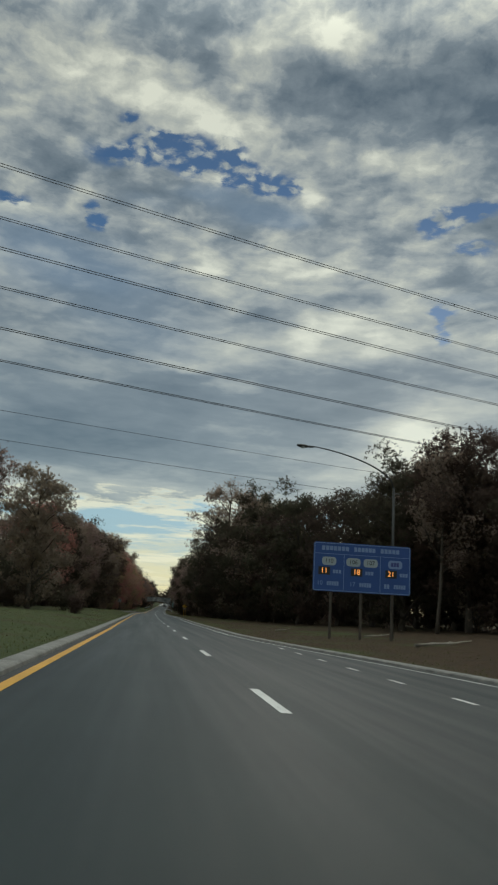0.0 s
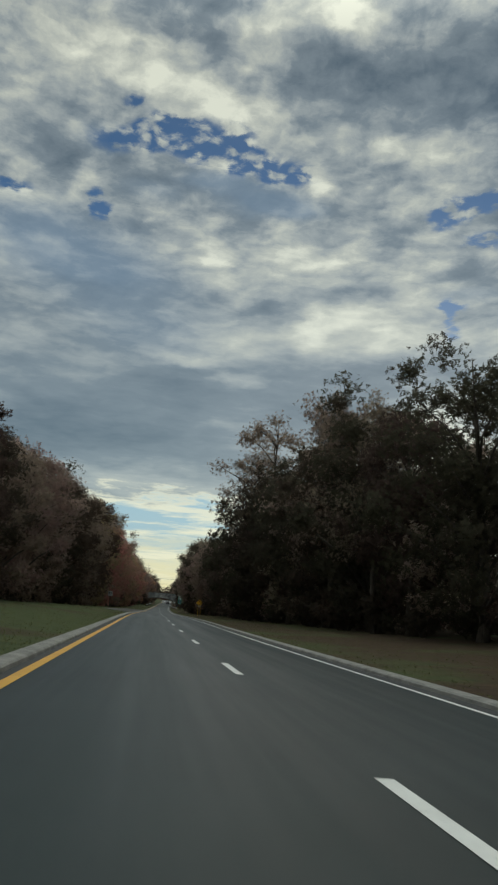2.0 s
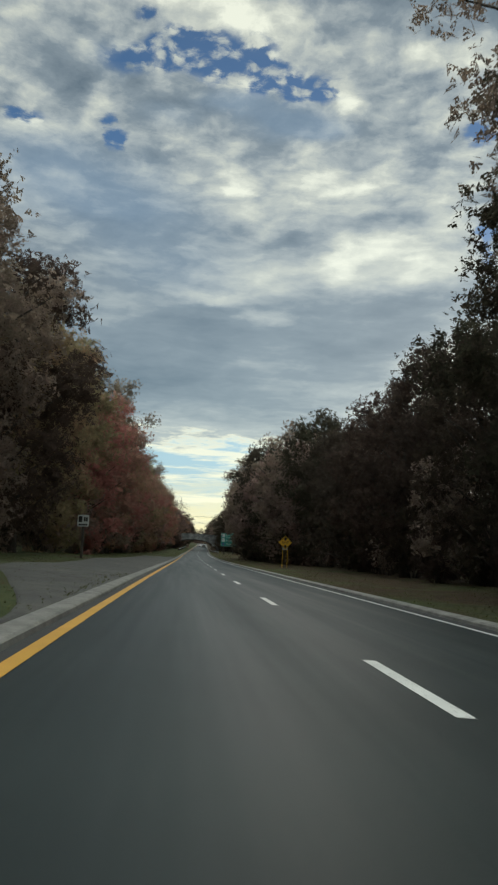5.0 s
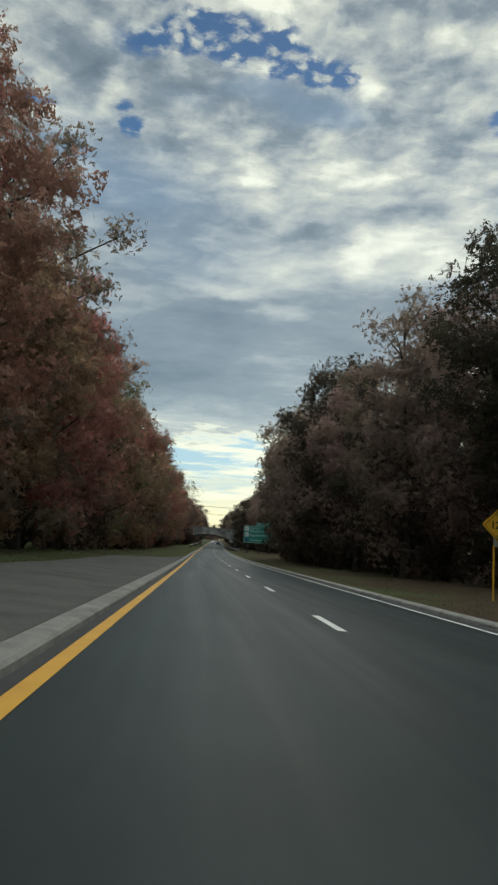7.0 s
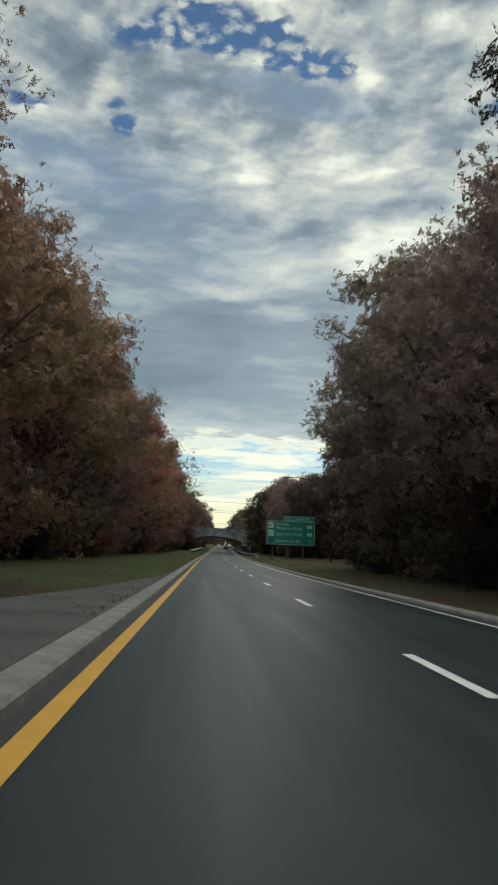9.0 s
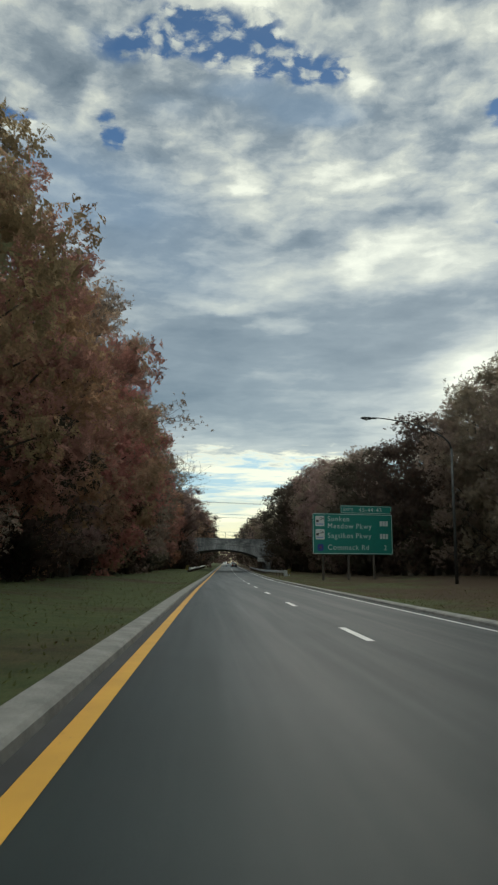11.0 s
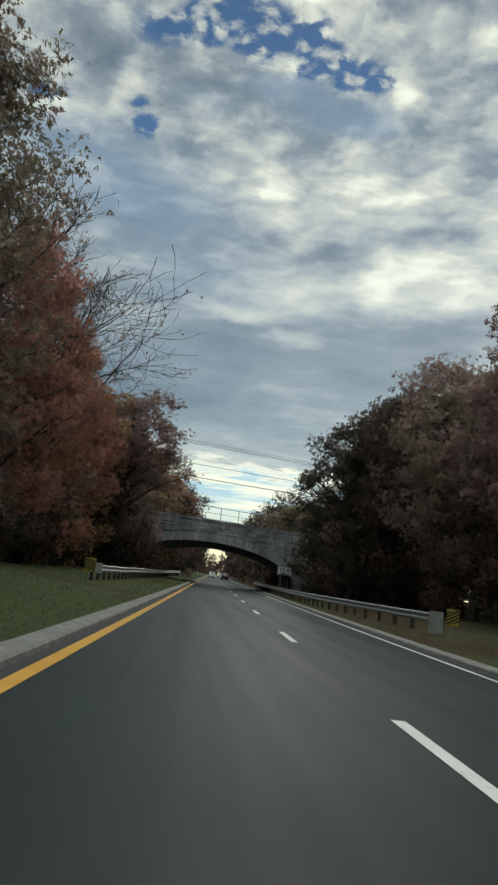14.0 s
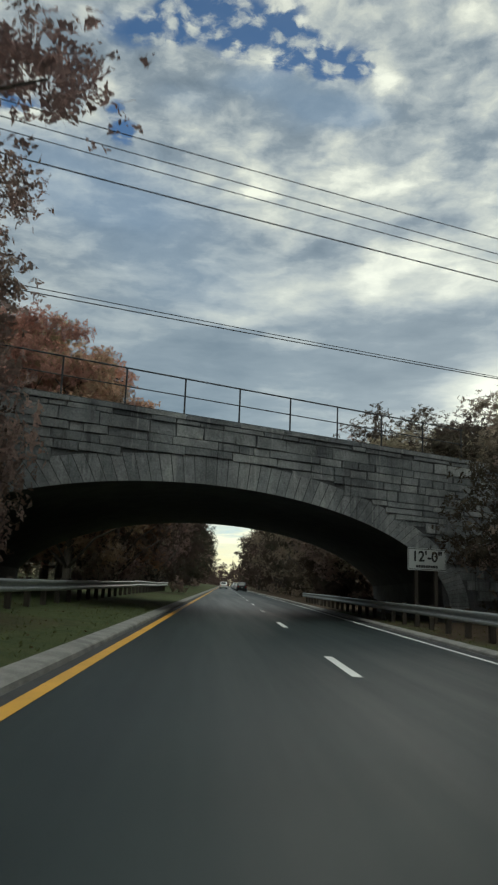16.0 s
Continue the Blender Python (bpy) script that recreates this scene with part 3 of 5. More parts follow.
def fast_mesh(name, verts, faces, mat):
    me = bpy.data.meshes.new(name)
    nf, k = np.asarray(faces).shape
    me.vertices.add(len(verts))
    me.vertices.foreach_set("co", np.asarray(verts, dtype=np.float32).ravel())
    me.loops.add(nf * k)
    me.loops.foreach_set("vertex_index", np.asarray(faces, dtype=np.int32).ravel())
    me.polygons.add(nf)
    me.polygons.foreach_set("loop_start", np.arange(0, nf * k, k, dtype=np.int32))
    me.polygons.foreach_set("loop_total", np.full(nf, k, dtype=np.int32))
    me.materials.append(mat)
    me.update(calc_edges=True)
    return me


def foliage_mesh(rng, centres, radii, per, size, middle, mat, name, tall=0.78):
    """Clumps of leafy sprays, smaller towards the outside of each clump, with normals that turn outwards."""
    c, r = np.repeat(np.asarray(centres, dtype=float), per, axis=0), np.repeat(np.asarray(radii, dtype=float), per)[:, None]
    n = len(c)
    g = rng.normal(size=(n, 3))
    g /= np.linalg.norm(g, axis=1)[:, None]
    far = 0.12 + 0.93 * rng.random(n) ** 0.65
    p = c + g * r * far[:, None] * np.array((1.0, 1.0, tall))
    out = p - middle
    out /= np.maximum(np.linalg.norm(out, axis=1), 0.01)[:, None]
    nrm = 0.75 * g + 0.5 * out + 0.10 * rng.normal(size=(n, 3))
    nrm /= np.linalg.norm(nrm, axis=1)[:, None]
    d = rng.normal(size=(n, 3))
    d /= np.linalg.norm(d, axis=1)[:, None]
    e = np.cross(rng.normal(size=(n, 3)), d)
    e /= np.linalg.norm(e, axis=1)[:, None]
    s = (size * rng.uniform(0.7, 1.3, n) * (1.25 - 0.55 * far))[:, None]
    a, b = d * s * 0.62, e * s * 0.56
    b *= np.where((np.cross(d, e) * nrm).sum(1) > 0, 1.0, -1.0)[:, None]
    v = np.stack([p + a, p - 0.6 * a + b, p - 0.6 * a - b], 1).reshape(-1, 3)
    me = fast_mesh(name, v, np.arange(n * 3).reshape(-1, 3), mat)
    me.normals_split_custom_set_from_vertices(np.repeat(nrm, 3, axis=0).tolist())
    return me


def tree(seed, height, spread, low, mat, clumps=95, per=95, size=0.46, gaps=0.10, name="tree"):
    """A broadleaved tree: tapered trunk, limbs that carry clumps of leaves, a lobed crown with gaps."""
    rng = np.random.default_rng(seed)
    z_low = low * height
    half = np.array((0.82 * spread, 0.82 * spread, 0.48 * (height - z_low)))
    middle = np.array((0.0, 0.0, 0.5 * (height + z_low) - 0.02 * height))
    outer = int(clumps * 0.74)
    i = np.arange(outer)
    zc = 1 - 2 * (i + 0.5) / outer
    az = i * 2.39996 + rng.uniform(-0.35, 0.35, outer)
    ring = np.sqrt(1 - zc * zc)
    way = np.stack([ring * np.cos(az), ring * np.sin(az), zc], 1) + rng.normal(size=(outer, 3)) * 0.10
    lobes = np.array([1 + 0.30 * noise.noise(tuple(w * 1.5 + seed)) for w in way]) * rng.uniform(0.80, 1.06, outer)
    # the crown is widest below its middle and domed above
    belly = np.where(way[:, 2] < 0, 1.0, 1.0 - 0.22 * np.clip(way[:, 2], 0, 1) ** 2)
    pts = middle + way * half * (lobes * belly)[:, None]
    rad = rng.uniform(0.19, 0.32, outer) * spread
    keep = rng.random(outer) > gaps
    pts, rad = pts[keep], rad[keep]
    inner = clumps - outer
    g = rng.normal(size=(inner, 3))
    g *= (rng.random(inner) ** 0.5 * 0.62 / np.linalg.norm(g, axis=1))[:, None]
    core = middle + g * half
    bm = bmesh.new()
    lean = rng.normal(size=2) * 0.02 * height
    spine = [Vector((lean[0] * f * f + 0.06 * rng.normal(), lean[1] * f * f + 0.06 * rng.normal(), -0.3 + (0.90 * height + 0.3) * f)) for f in (0, 0.08, 0.25, 0.45, 0.65, 0.85, 1.0)]
    smooth_chain(bm, spine, [0.021 * height, 0.016 * height, 0.014 * height, 0.011 * height, 0.007 * height, 0.004 * height, 0.02], 8)
    for k in rng.permutation(len(pts))[:26]:
        tip = Vector(pts[k])
        reach = math.hypot(tip.x, tip.y)
        z0 = min(max(0.7 * z_low, tip.z - 0.75 * reach - 0.5), 0.84 * height)
        f = (z0 + 0.3) / (0.90 * height + 0.3)
        root = Vector((lean[0] * f * f, lean[1] * f * f, z0))
        mid = root.lerp(tip, 0.5) + Vector((rng.normal() * 0.2, rng.normal() * 0.2, 0.10 * reach))
        thick = 0.0085 * height * (1 - 0.6 * f)
        smooth_chain(bm, [root, mid, tip], [thick, thick * 0.6, 0.02], 5)
    top = new(name)
    part("trunk", bm, BARK, top)
    crown = new("crown", foliage_mesh(rng, np.concatenate([pts, core]), np.concatenate([rad, rng.uniform(0.28, 0.38, inner) * spread]), per, size, middle, mat, "crown"))
    crown.parent = top
    return top


def thin_tree(seed, height, spread, low, leaves, size, mat, bare, fluff=1.0, name="tree"):
    """A tree that has lost many of its leaves: forking limbs down to the twigs, sparse foliage."""
    rng = np.random.default_rng(seed)
    bm = bmesh.new()
    tips = []

    def limb(start, way, length, radius, level):
        pts, rad, p, d = [], [], np.array(start), np.array(way)
        n = 5 if level else 7
        for i in range(n + 1):
            pts.append(p.copy())
            rad.append(max(0.012, radius * (1 - 0.78 * i / n)))
            d = d + rng.normal(size=3) * (0.05 if level == 0 else 0.15) + np.array((0, 0, 0.06 if level else 0.02))
            d /= np.linalg.norm(d)
            p = p + d * length / n
        smooth_chain(bm, [Vector(q) for q in pts], rad, 8 if level == 0 else 5 if level == 1 else 3)
        if level >= 1:
            tips.extend(pts[2:])
        if level == 0:
            count = 14
            for k in range(count):
                f = low + (1 - low) * (k + rng.uniform(0, 0.8)) / count
                i = min(n - 1, int(f * n))
                q = pts[i] + (pts[i + 1] - pts[i]) * (f * n - i)
                ang = k * 2.4 + rng.uniform(-0.5, 0.5)
                way2 = np.array((math.cos(ang), math.sin(ang), 0.5 + 0.7 * f))
                way2 /= np.linalg.norm(way2)
                limb(q, way2, spread * (1.0 - 0.55 * max(0.0, (f - 0.45) / 0.55)) * rng.uniform(0.75, 1.15), radius * (0.42 - 0.2 * f), 1)
            tips.append(pts[-1])
        elif level == 1:
            for k in range(10 if bare > 0.8 else 6):
                i = 1 + k % (n - 1)
                way2 = d * 0.7 + rng.normal(size=3) * 0.45 + np.array((0, 0, 0.2))
                way2 /= np.linalg.norm(way2)
                limb(pts[i], way2, length * rng.uniform(0.35, 0.6), rad[i] * 0.55, 2)
        elif level == 2 and bare > 0.4:
            for k in range(6 if bare > 0.8 else 3):
                i = 1 + k % 4
                way2 = d * 0.8 + rng.normal(size=3) * 0.5
                way2 /= np.linalg.norm(way2)
                limb(pts[i], way2, length * 0.6, rad[i] * 0.6, 3)

    limb((0, 0, -0.3), (rng.normal() * 0.03, rng.normal() * 0.03, 1), height * 0.92, 0.012 * height, 0)
    top = new(name)
    part("trunk", bm, BARK, top)
    pick = [t for t in tips if rng.random() > bare]
    radii = rng.uniform(0.45, 0.95, len(pick)) * (height / 17) * fluff
    crown = new("crown", foliage_mesh(rng, np.array(pick) + rng.normal(size=(len(pick), 3)) * 0.25, radii, max(3, leaves // len(pick)), size, np.array((0, 0, height * 0.6)), mat, "crown"))
    crown.parent = top
    return top


def bush(seed, height, spread, leaves, size, mat, name="bush"):
    rng = np.random.default_rng(seed)
    top = new(name)
    bm = bmesh.new()
    centres, radii = [], []
    for k in range(9):
        ang, r = k * 2.4, spread * rng.uniform(0.2, 0.8)
        tip = Vector((r * math.cos(ang), r * math.sin(ang), height * rng.uniform(0.45, 0.9)))
        smooth_chain(bm, [Vector((0.1 * math.cos(ang), 0.1 * math.sin(ang), -0.1)), tip * 0.5 + Vector((0, 0, 0.1)), tip], [0.04, 0.025, 0.01], 4)
        for s in (0.45, 0.75, 1.0):
            centres.append(np.array(tip) * s + rng.normal(size=3) * 0.15)
            radii.append(0.32 * height * rng.uniform(0.8, 1.3))
    part("woody_stem", bm, BARK, top)
    crown = new("foliage", foliage_mesh(rng, centres, radii, leaves // len(centres), size, np.array((0, 0, 0.2 * height)), mat, "foliage"))
    crown.parent = top
    return top


def away(ob):
    """The model stands far behind; its copies are placed."""
    for o in ob.children_recursive:
        bpy.data.objects.remove(o)
    bpy.data.objects.remove(ob)


MODELS = [
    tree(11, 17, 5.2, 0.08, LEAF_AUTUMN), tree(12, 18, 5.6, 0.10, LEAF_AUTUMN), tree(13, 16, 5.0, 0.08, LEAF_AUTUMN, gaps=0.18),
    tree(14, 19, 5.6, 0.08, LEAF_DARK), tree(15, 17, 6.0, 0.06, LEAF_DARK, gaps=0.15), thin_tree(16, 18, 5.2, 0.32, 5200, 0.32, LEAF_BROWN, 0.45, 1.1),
    thin_tree(17, 17, 6.4, 0.50, 260, 0.18, LEAF_BROWN, 0.93, 0.6),
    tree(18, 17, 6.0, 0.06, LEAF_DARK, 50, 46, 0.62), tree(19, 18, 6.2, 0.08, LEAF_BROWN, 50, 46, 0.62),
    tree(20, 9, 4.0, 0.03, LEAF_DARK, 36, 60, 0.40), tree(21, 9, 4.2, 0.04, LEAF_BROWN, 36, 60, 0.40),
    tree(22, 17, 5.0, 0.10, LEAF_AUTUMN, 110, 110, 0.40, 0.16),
    tree(23, 19, 5.0, 0.10, LEAF_BROWN, 120, 90, 0.36, 0.34),
    tree(24, 18, 5.6, 0.08, LEAF_BROWN), tree(25, 18, 5.2, 0.10, LEAF_BROWN, gaps=0.18),
    tree(26, 17, 4.3, 0.40, LEAF_BROWN, 120, 115, 0.31, 0.30),
]
HEIGHTS = (17, 18, 16, 19, 17, 18, 17, 17, 18, 9, 9, 17, 19, 18, 18, 17)
BUSHES = [bush(31, 2.6, 2.2, 900, 0.30, LEAF_DARK), bush(32, 3.4, 2.4, 1000, 0.32, LEAF_BROWN), bush(33, 1.8, 1.8, 800, 0.26, LEAF_DARK)]
TREE_LABELS = ["tall autumn tree with russet and olive leaves beside the road", "broad autumn tree with reddish brown foliage at the wood's edge", "leafy autumn tree with low branches at the verge",
               "tall dull green tree in the roadside wood, backlit shade in its leaf colour", "broad tree with dense brownish foliage, backlit shade in its leaf colour", "tall thinning autumn tree with gaps in its crown", "nearly bare tree with a few last leaves on its twigs",
               "broadleaved tree standing deep in the wood, canopy shade in its leaf colour", "brownish broadleaved tree standing deep in the wood",
               "small bushy tree under the taller trees, canopy shade in its leaf colour", "small rusty brown tree under the taller trees", "reddish brown autumn tree beside the stone bridge", "very tall dark tree above the rest of the wood",
               "dull brown autumn tree at the wood's edge", "tall brown tree with an open lobed crown", "brown autumn tree leaning over the guard rail at the bridge"]


def plant(k, o, y, h, bushes=False, wide=1.0, turn=None):
    src = (BUSHES if bushes else MODELS)[k]
    base = (2.6, 3.4, 1.8)[k] if bushes else HEIGHTS[k]
    s = h / base
    p = on_road(o, y, verge_z(o, y) - 0.05)
    t = random.uniform(0, 360) if turn is None else turn
    ob = copy_thing(src, Matrix.Translation(p) @ Matrix.Rotation(radians(t), 4, "Z"))
    ob.scale = (s * wide * random.uniform(0.94, 1.06), s * wide * random.uniform(0.94, 1.06), s)
    if bushes:
        tagged(ob, ("low green bush at the wood's edge, leaf colour darkened for shade", "tall rusty bush at the wood's edge", "small rounded green bush on the verge")[k], "bush", "bushes along the verges")
    else:
        tagged(ob, TREE_LABELS[k], "tree", "trees along the road")
    return ob


# the edge of the wood: along y, its offset from the road's line and the trees' height
LEFT_Y = (80, 92, 100, 120, 140, 160, 190, 220, 260, 300, 330, 355, 380, 410, 428, 446, 490, 720)
LEFT_O = (-14, -14, -14.5, -13.8, -13.2, -12.6, -12.6, -10.6, -10.6, -10.8, -10.8, -11.5, -11.0, -11.2, -12, -12.5, -9.2, -8.6)
LEFT_H = (12, 13, 13.5, 14.5, 16, 17.5, 18.5, 16, 16.5, 17.5, 18, 19.5, 19.5, 18, 16, 15, 17, 17)
RIGHT_Y = (40, 70, 88, 100, 120, 145, 158, 170, 195, 217, 235, 252, 265, 280, 300, 318, 335, 358, 380, 400, 430, 450, 488, 530, 720)
RIGHT_O = (29, 26, 22, 18, 15.5, 13.2, 12.4, 12.6, 13.6, 14.6, 14.2, 11.8, 11, 11, 11.5, 13, 20, 24, 21, 16.4, 16, 14, 11.5, 9.4, 8.8)
RIGHT_H = (16, 17, 17.5, 18.5, 20, 18, 18, 14.5, 15.5, 17.5, 18.5, 17.5, 21, 20, 22, 15, 18, 21, 19, 17.5, 20, 20, 15.5, 16.5, 19)
random.seed(5)
# first stretch, mostly right: backlit darkness is put in by darker-leaved kinds
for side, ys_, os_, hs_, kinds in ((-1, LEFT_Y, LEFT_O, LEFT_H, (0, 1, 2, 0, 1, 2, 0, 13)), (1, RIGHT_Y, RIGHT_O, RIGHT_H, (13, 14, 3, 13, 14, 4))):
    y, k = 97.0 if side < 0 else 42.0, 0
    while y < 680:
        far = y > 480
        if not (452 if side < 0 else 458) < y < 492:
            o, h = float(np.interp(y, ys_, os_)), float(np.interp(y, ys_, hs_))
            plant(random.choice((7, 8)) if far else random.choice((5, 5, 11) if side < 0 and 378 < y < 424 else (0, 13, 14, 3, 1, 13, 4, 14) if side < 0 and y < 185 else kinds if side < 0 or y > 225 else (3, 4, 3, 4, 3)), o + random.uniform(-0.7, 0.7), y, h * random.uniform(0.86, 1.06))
            if not far:
                k += 1
                # understory: the dark kinds carry canopy shade in their leaf colour
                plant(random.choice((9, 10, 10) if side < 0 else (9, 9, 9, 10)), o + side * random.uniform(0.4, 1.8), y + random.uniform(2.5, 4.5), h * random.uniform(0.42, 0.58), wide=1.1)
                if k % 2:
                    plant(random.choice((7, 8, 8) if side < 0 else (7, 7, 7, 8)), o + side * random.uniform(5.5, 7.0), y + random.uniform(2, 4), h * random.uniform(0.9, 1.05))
        y += random.uniform(7.6, 9.2) if not far else random.uniform(8, 11)
    y = 68.0 if side < 0 else 40.0
    while y < 560:
        if not 450 < y < 488:
            o = float(np.interp(y, ys_, os_))
            plant(random.choice((0, 1, 1, 2) if side < 0 else (0, 0, 0, 1, 2)), o - side * random.uniform(-1.2, 0.8), y, random.uniform(2.2, 4.6), bushes=True)
        y += random.uniform(4.2, 6.4)
# trees that stand out by themselves
ALONE_LEFT = ((14, -11.0, 71, 13.5), (5, -13.5, 58, 12), (9, -12.5, 76, 6.5), (10, -12.5, 84, 8), (9, -13.5, 91, 9), (12, -11.8, 229, 22), (5, -13.0, 278, 24), (5, -12.0, 366, 25), (5, -12.5, 396, 22), (6, -11.0, 434, 20), (6, -12.0, 427, 19), (5, -10.8, 409, 20))
ALONE_RIGHT = ((12, 13.8, 159, 29), (4, 15, 152, 21), (3, 13.8, 226, 19.5), (12, 11.5, 242, 20), (5, 15.2, 121, 20), (5, 15.5, 113, 17.5), (5, 15.0, 127, 20.5), (12, 11.8, 297, 23), (3, 25, 62, 19), (4, 22, 70, 17), (5, 21.5, 60, 15))
AT_BRIDGE = ((15, -8.8, 448, 15.6), (9, -10.5, 447, 8), (10, -12.5, 452, 9), (13, -11, 458, 15), (3, 11.3, 453.5, 18.5), (4, 15.5, 447, 20), (14, 15.5, 437, 20), (4, 16.5, 456, 19), (10, 14.5, 459, 9), (9, 16.5, 462, 10.5), (9, 9.9, 465.5, 7.8), (10, 11.8, 466.4, 8.6), (9, 13.0, 464.0, 9.2), (9, 14.8, 466, 10.4), (10, 17.5, 468, 11))
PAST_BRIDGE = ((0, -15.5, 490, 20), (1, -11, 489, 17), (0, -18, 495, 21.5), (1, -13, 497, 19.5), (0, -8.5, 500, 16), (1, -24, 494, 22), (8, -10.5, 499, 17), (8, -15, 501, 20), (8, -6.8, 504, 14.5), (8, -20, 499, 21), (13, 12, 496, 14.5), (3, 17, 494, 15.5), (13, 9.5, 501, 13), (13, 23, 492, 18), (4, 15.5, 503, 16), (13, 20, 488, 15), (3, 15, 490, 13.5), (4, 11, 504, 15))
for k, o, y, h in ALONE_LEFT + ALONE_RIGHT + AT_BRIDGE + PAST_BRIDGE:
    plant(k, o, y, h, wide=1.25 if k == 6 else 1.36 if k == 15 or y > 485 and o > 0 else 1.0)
BRIDGE_BUSHES = ((1, -8.0, 459.6, 5.8), (0, -9.0, 458, 5.2), (0, -9.0, 447, 5.0), (0, -8.6, 450.5, 5.0), (1, -9.9, 450, 4.5), (1, -8.7, 455, 3.6), (0, -10.4, 456, 5.0), (1, -9.6, 453, 5.6),
                 (1, 11.8, 462, 4.2), (0, 12.5, 460, 4.6), (1, 13.5, 458, 4.2), (1, 10.6, 465.5, 4.0))
for k, o, y, h in BRIDGE_BUSHES + ((2, -6.8, 70, 1.6), (0, -8.5, 78, 2.6)):
    plant(k, o, y, h, bushes=True, wide=0.6 if h > 5 else 0.8)
for src in MODELS + BUSHES:
    away(src)


def woodland(side):
    """The dense wood behind the first rows; its inner shade is put into the leaf colour."""
    rng = np.random.default_rng(77 + side)
    n = 12000
    yy = rng.uniform(88 if side < 0 else 38, 900, n)
    edge = np.interp(yy, LEFT_Y if side < 0 else RIGHT_Y, LEFT_O if side < 0 else RIGHT_O)
    oo = edge + side * (6.5 + 17 * rng.random(n) ** 1.2)
    top = np.interp(yy, LEFT_Y if side < 0 else RIGHT_Y, LEFT_H if side < 0 else RIGHT_H)
    zz = rng.random(n) ** 1.5 * top * (0.66 + 0.08 * np.sin(yy * 0.09))
    keep = ~((yy > (453 if side < 0 else 463)) & (yy < 490))
    if side > 0:
        # the wood is closest where the slip road joins
        yy[:2600], zz[:2600] = rng.uniform(40, 175, 2600), rng.random(2600) * 12.5
        oo[:2600] = np.interp(yy[:2600], RIGHT_Y, RIGHT_O) + 5.0 + 13 * rng.random(2600)
    # round the ends of the bridge
    yy[-900:], oo[-900:], zz[-900:], keep[-900:] = rng.uniform(432, 494, 900), side * rng.uniform(24, 36, 900), rng.random(900) * 11, True
    c = np.array([on_road(o, y, 1.0 + z) for o, y, z, k in zip(oo, yy, zz, keep) if k])
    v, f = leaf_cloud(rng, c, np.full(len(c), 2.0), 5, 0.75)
    tagged(new("woodland", fast_mesh("woodland", v, f, LEAF_DARK)), "dense wood behind the roadside trees, its shade put into the leaf colour", "woodland", kind="stuff")


woodland(-1)
woodland(1)


def far_woods():
    """The wooded skyline beyond the bend."""
    rng = np.random.default_rng(5)
    n = 2600
    yy, oo = rng.uniform(960, 1500, n), rng.uniform(-160, 220, n)
    zz = rng.random(n) * (15 + 4 * np.sin(oo * 0.07))
    c = np.array([on_road(o, y, z) for o, y, z in zip(oo, yy, zz)])
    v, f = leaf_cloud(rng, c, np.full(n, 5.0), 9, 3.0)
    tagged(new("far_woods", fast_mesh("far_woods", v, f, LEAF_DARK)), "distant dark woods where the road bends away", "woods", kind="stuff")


far_woods()


def grass():
    """Short blades and fallen leaves on both verges."""
    rng = np.random.default_rng(9)
    for name, count, label, cat in (("grass", 42000, "short patchy autumn grass on the verges", "grass"), ("fallen_leaves", 15000, "brown fallen leaves scattered over the verges", "leaves")):
        rows = []
        yy = rng.uniform(4, 470, count)
        sd = rng.random(count) < 0.5
        dd = rng.random(count) ** (1.4 if name == "grass" else 0.8) * 7
        for y, left, d in zip(yy, sd, dd):
            o = KERB_L - 0.4 - d if left else kerb_r(y) + 0.38 + d * 1.2
            rows.append((o, y) if not (left and 168 < y < 258 and d < 3.6) else (o - 3.6, y))
        p = np.array([on_road(o, y, verge_z(o, y) + 0.012) for o, y in rows])
        a = rng.uniform(0, math.tau, count)
        if name == "grass":
            w = np.stack([np.cos(a), np.sin(a), np.zeros(count)], 1) * 0.016
            up = np.stack([rng.normal(size=count) * 0.03, rng.normal(size=count) * 0.03, rng.uniform(0.02, 0.055, count)], 1)
            v = np.stack([p - w, p + w, p + w * 0.3 + up, p - w * 0.3 + up], 1).reshape(-1, 3)
            mat = GRASS
        else:
            s = rng.uniform(0.018, 0.036, count)[:, None]
            u = np.stack([np.cos(a), np.sin(a), rng.normal(size=count) * 0.3], 1) * s
            w = np.stack([-np.sin(a), np.cos(a), rng.normal(size=count) * 0.3], 1) * s * 0.7
            p[:, 2] += 0.02
            v = np.stack([p - u, p - w, p + u, p + w], 1).reshape(-1, 3)
            mat = LITTER
        tagged(new(name, fast_mesh(name, v, np.arange(count * 4).reshape(-1, 4), mat)), label, cat, kind="stuff")


GRASS = leaf_material("grass_blades", ((0.090, 0.118, 0.048), (0.125, 0.135, 0.062), (0.095, 0.115, 0.048)), cover=0)
LITTER = leaf_material("dead_leaves", ((0.095, 0.055, 0.026), (0.075, 0.046, 0.025), (0.12, 0.070, 0.032)), cover=0)
grass()

# ---- stone bridge over the road, at a skew ----
BR_A, BR_SLOPE, BR_DEPTH = 462.2, 0.5, 15.0      # front face: y = BR_A + BR_SLOPE * x
ARCH_X, ARCH_HALF, ARCH_Z, ARCH_RISE = 4.4, 9.6, 2.2, 3.9
PARAPET, RING = 8.38, 0.92


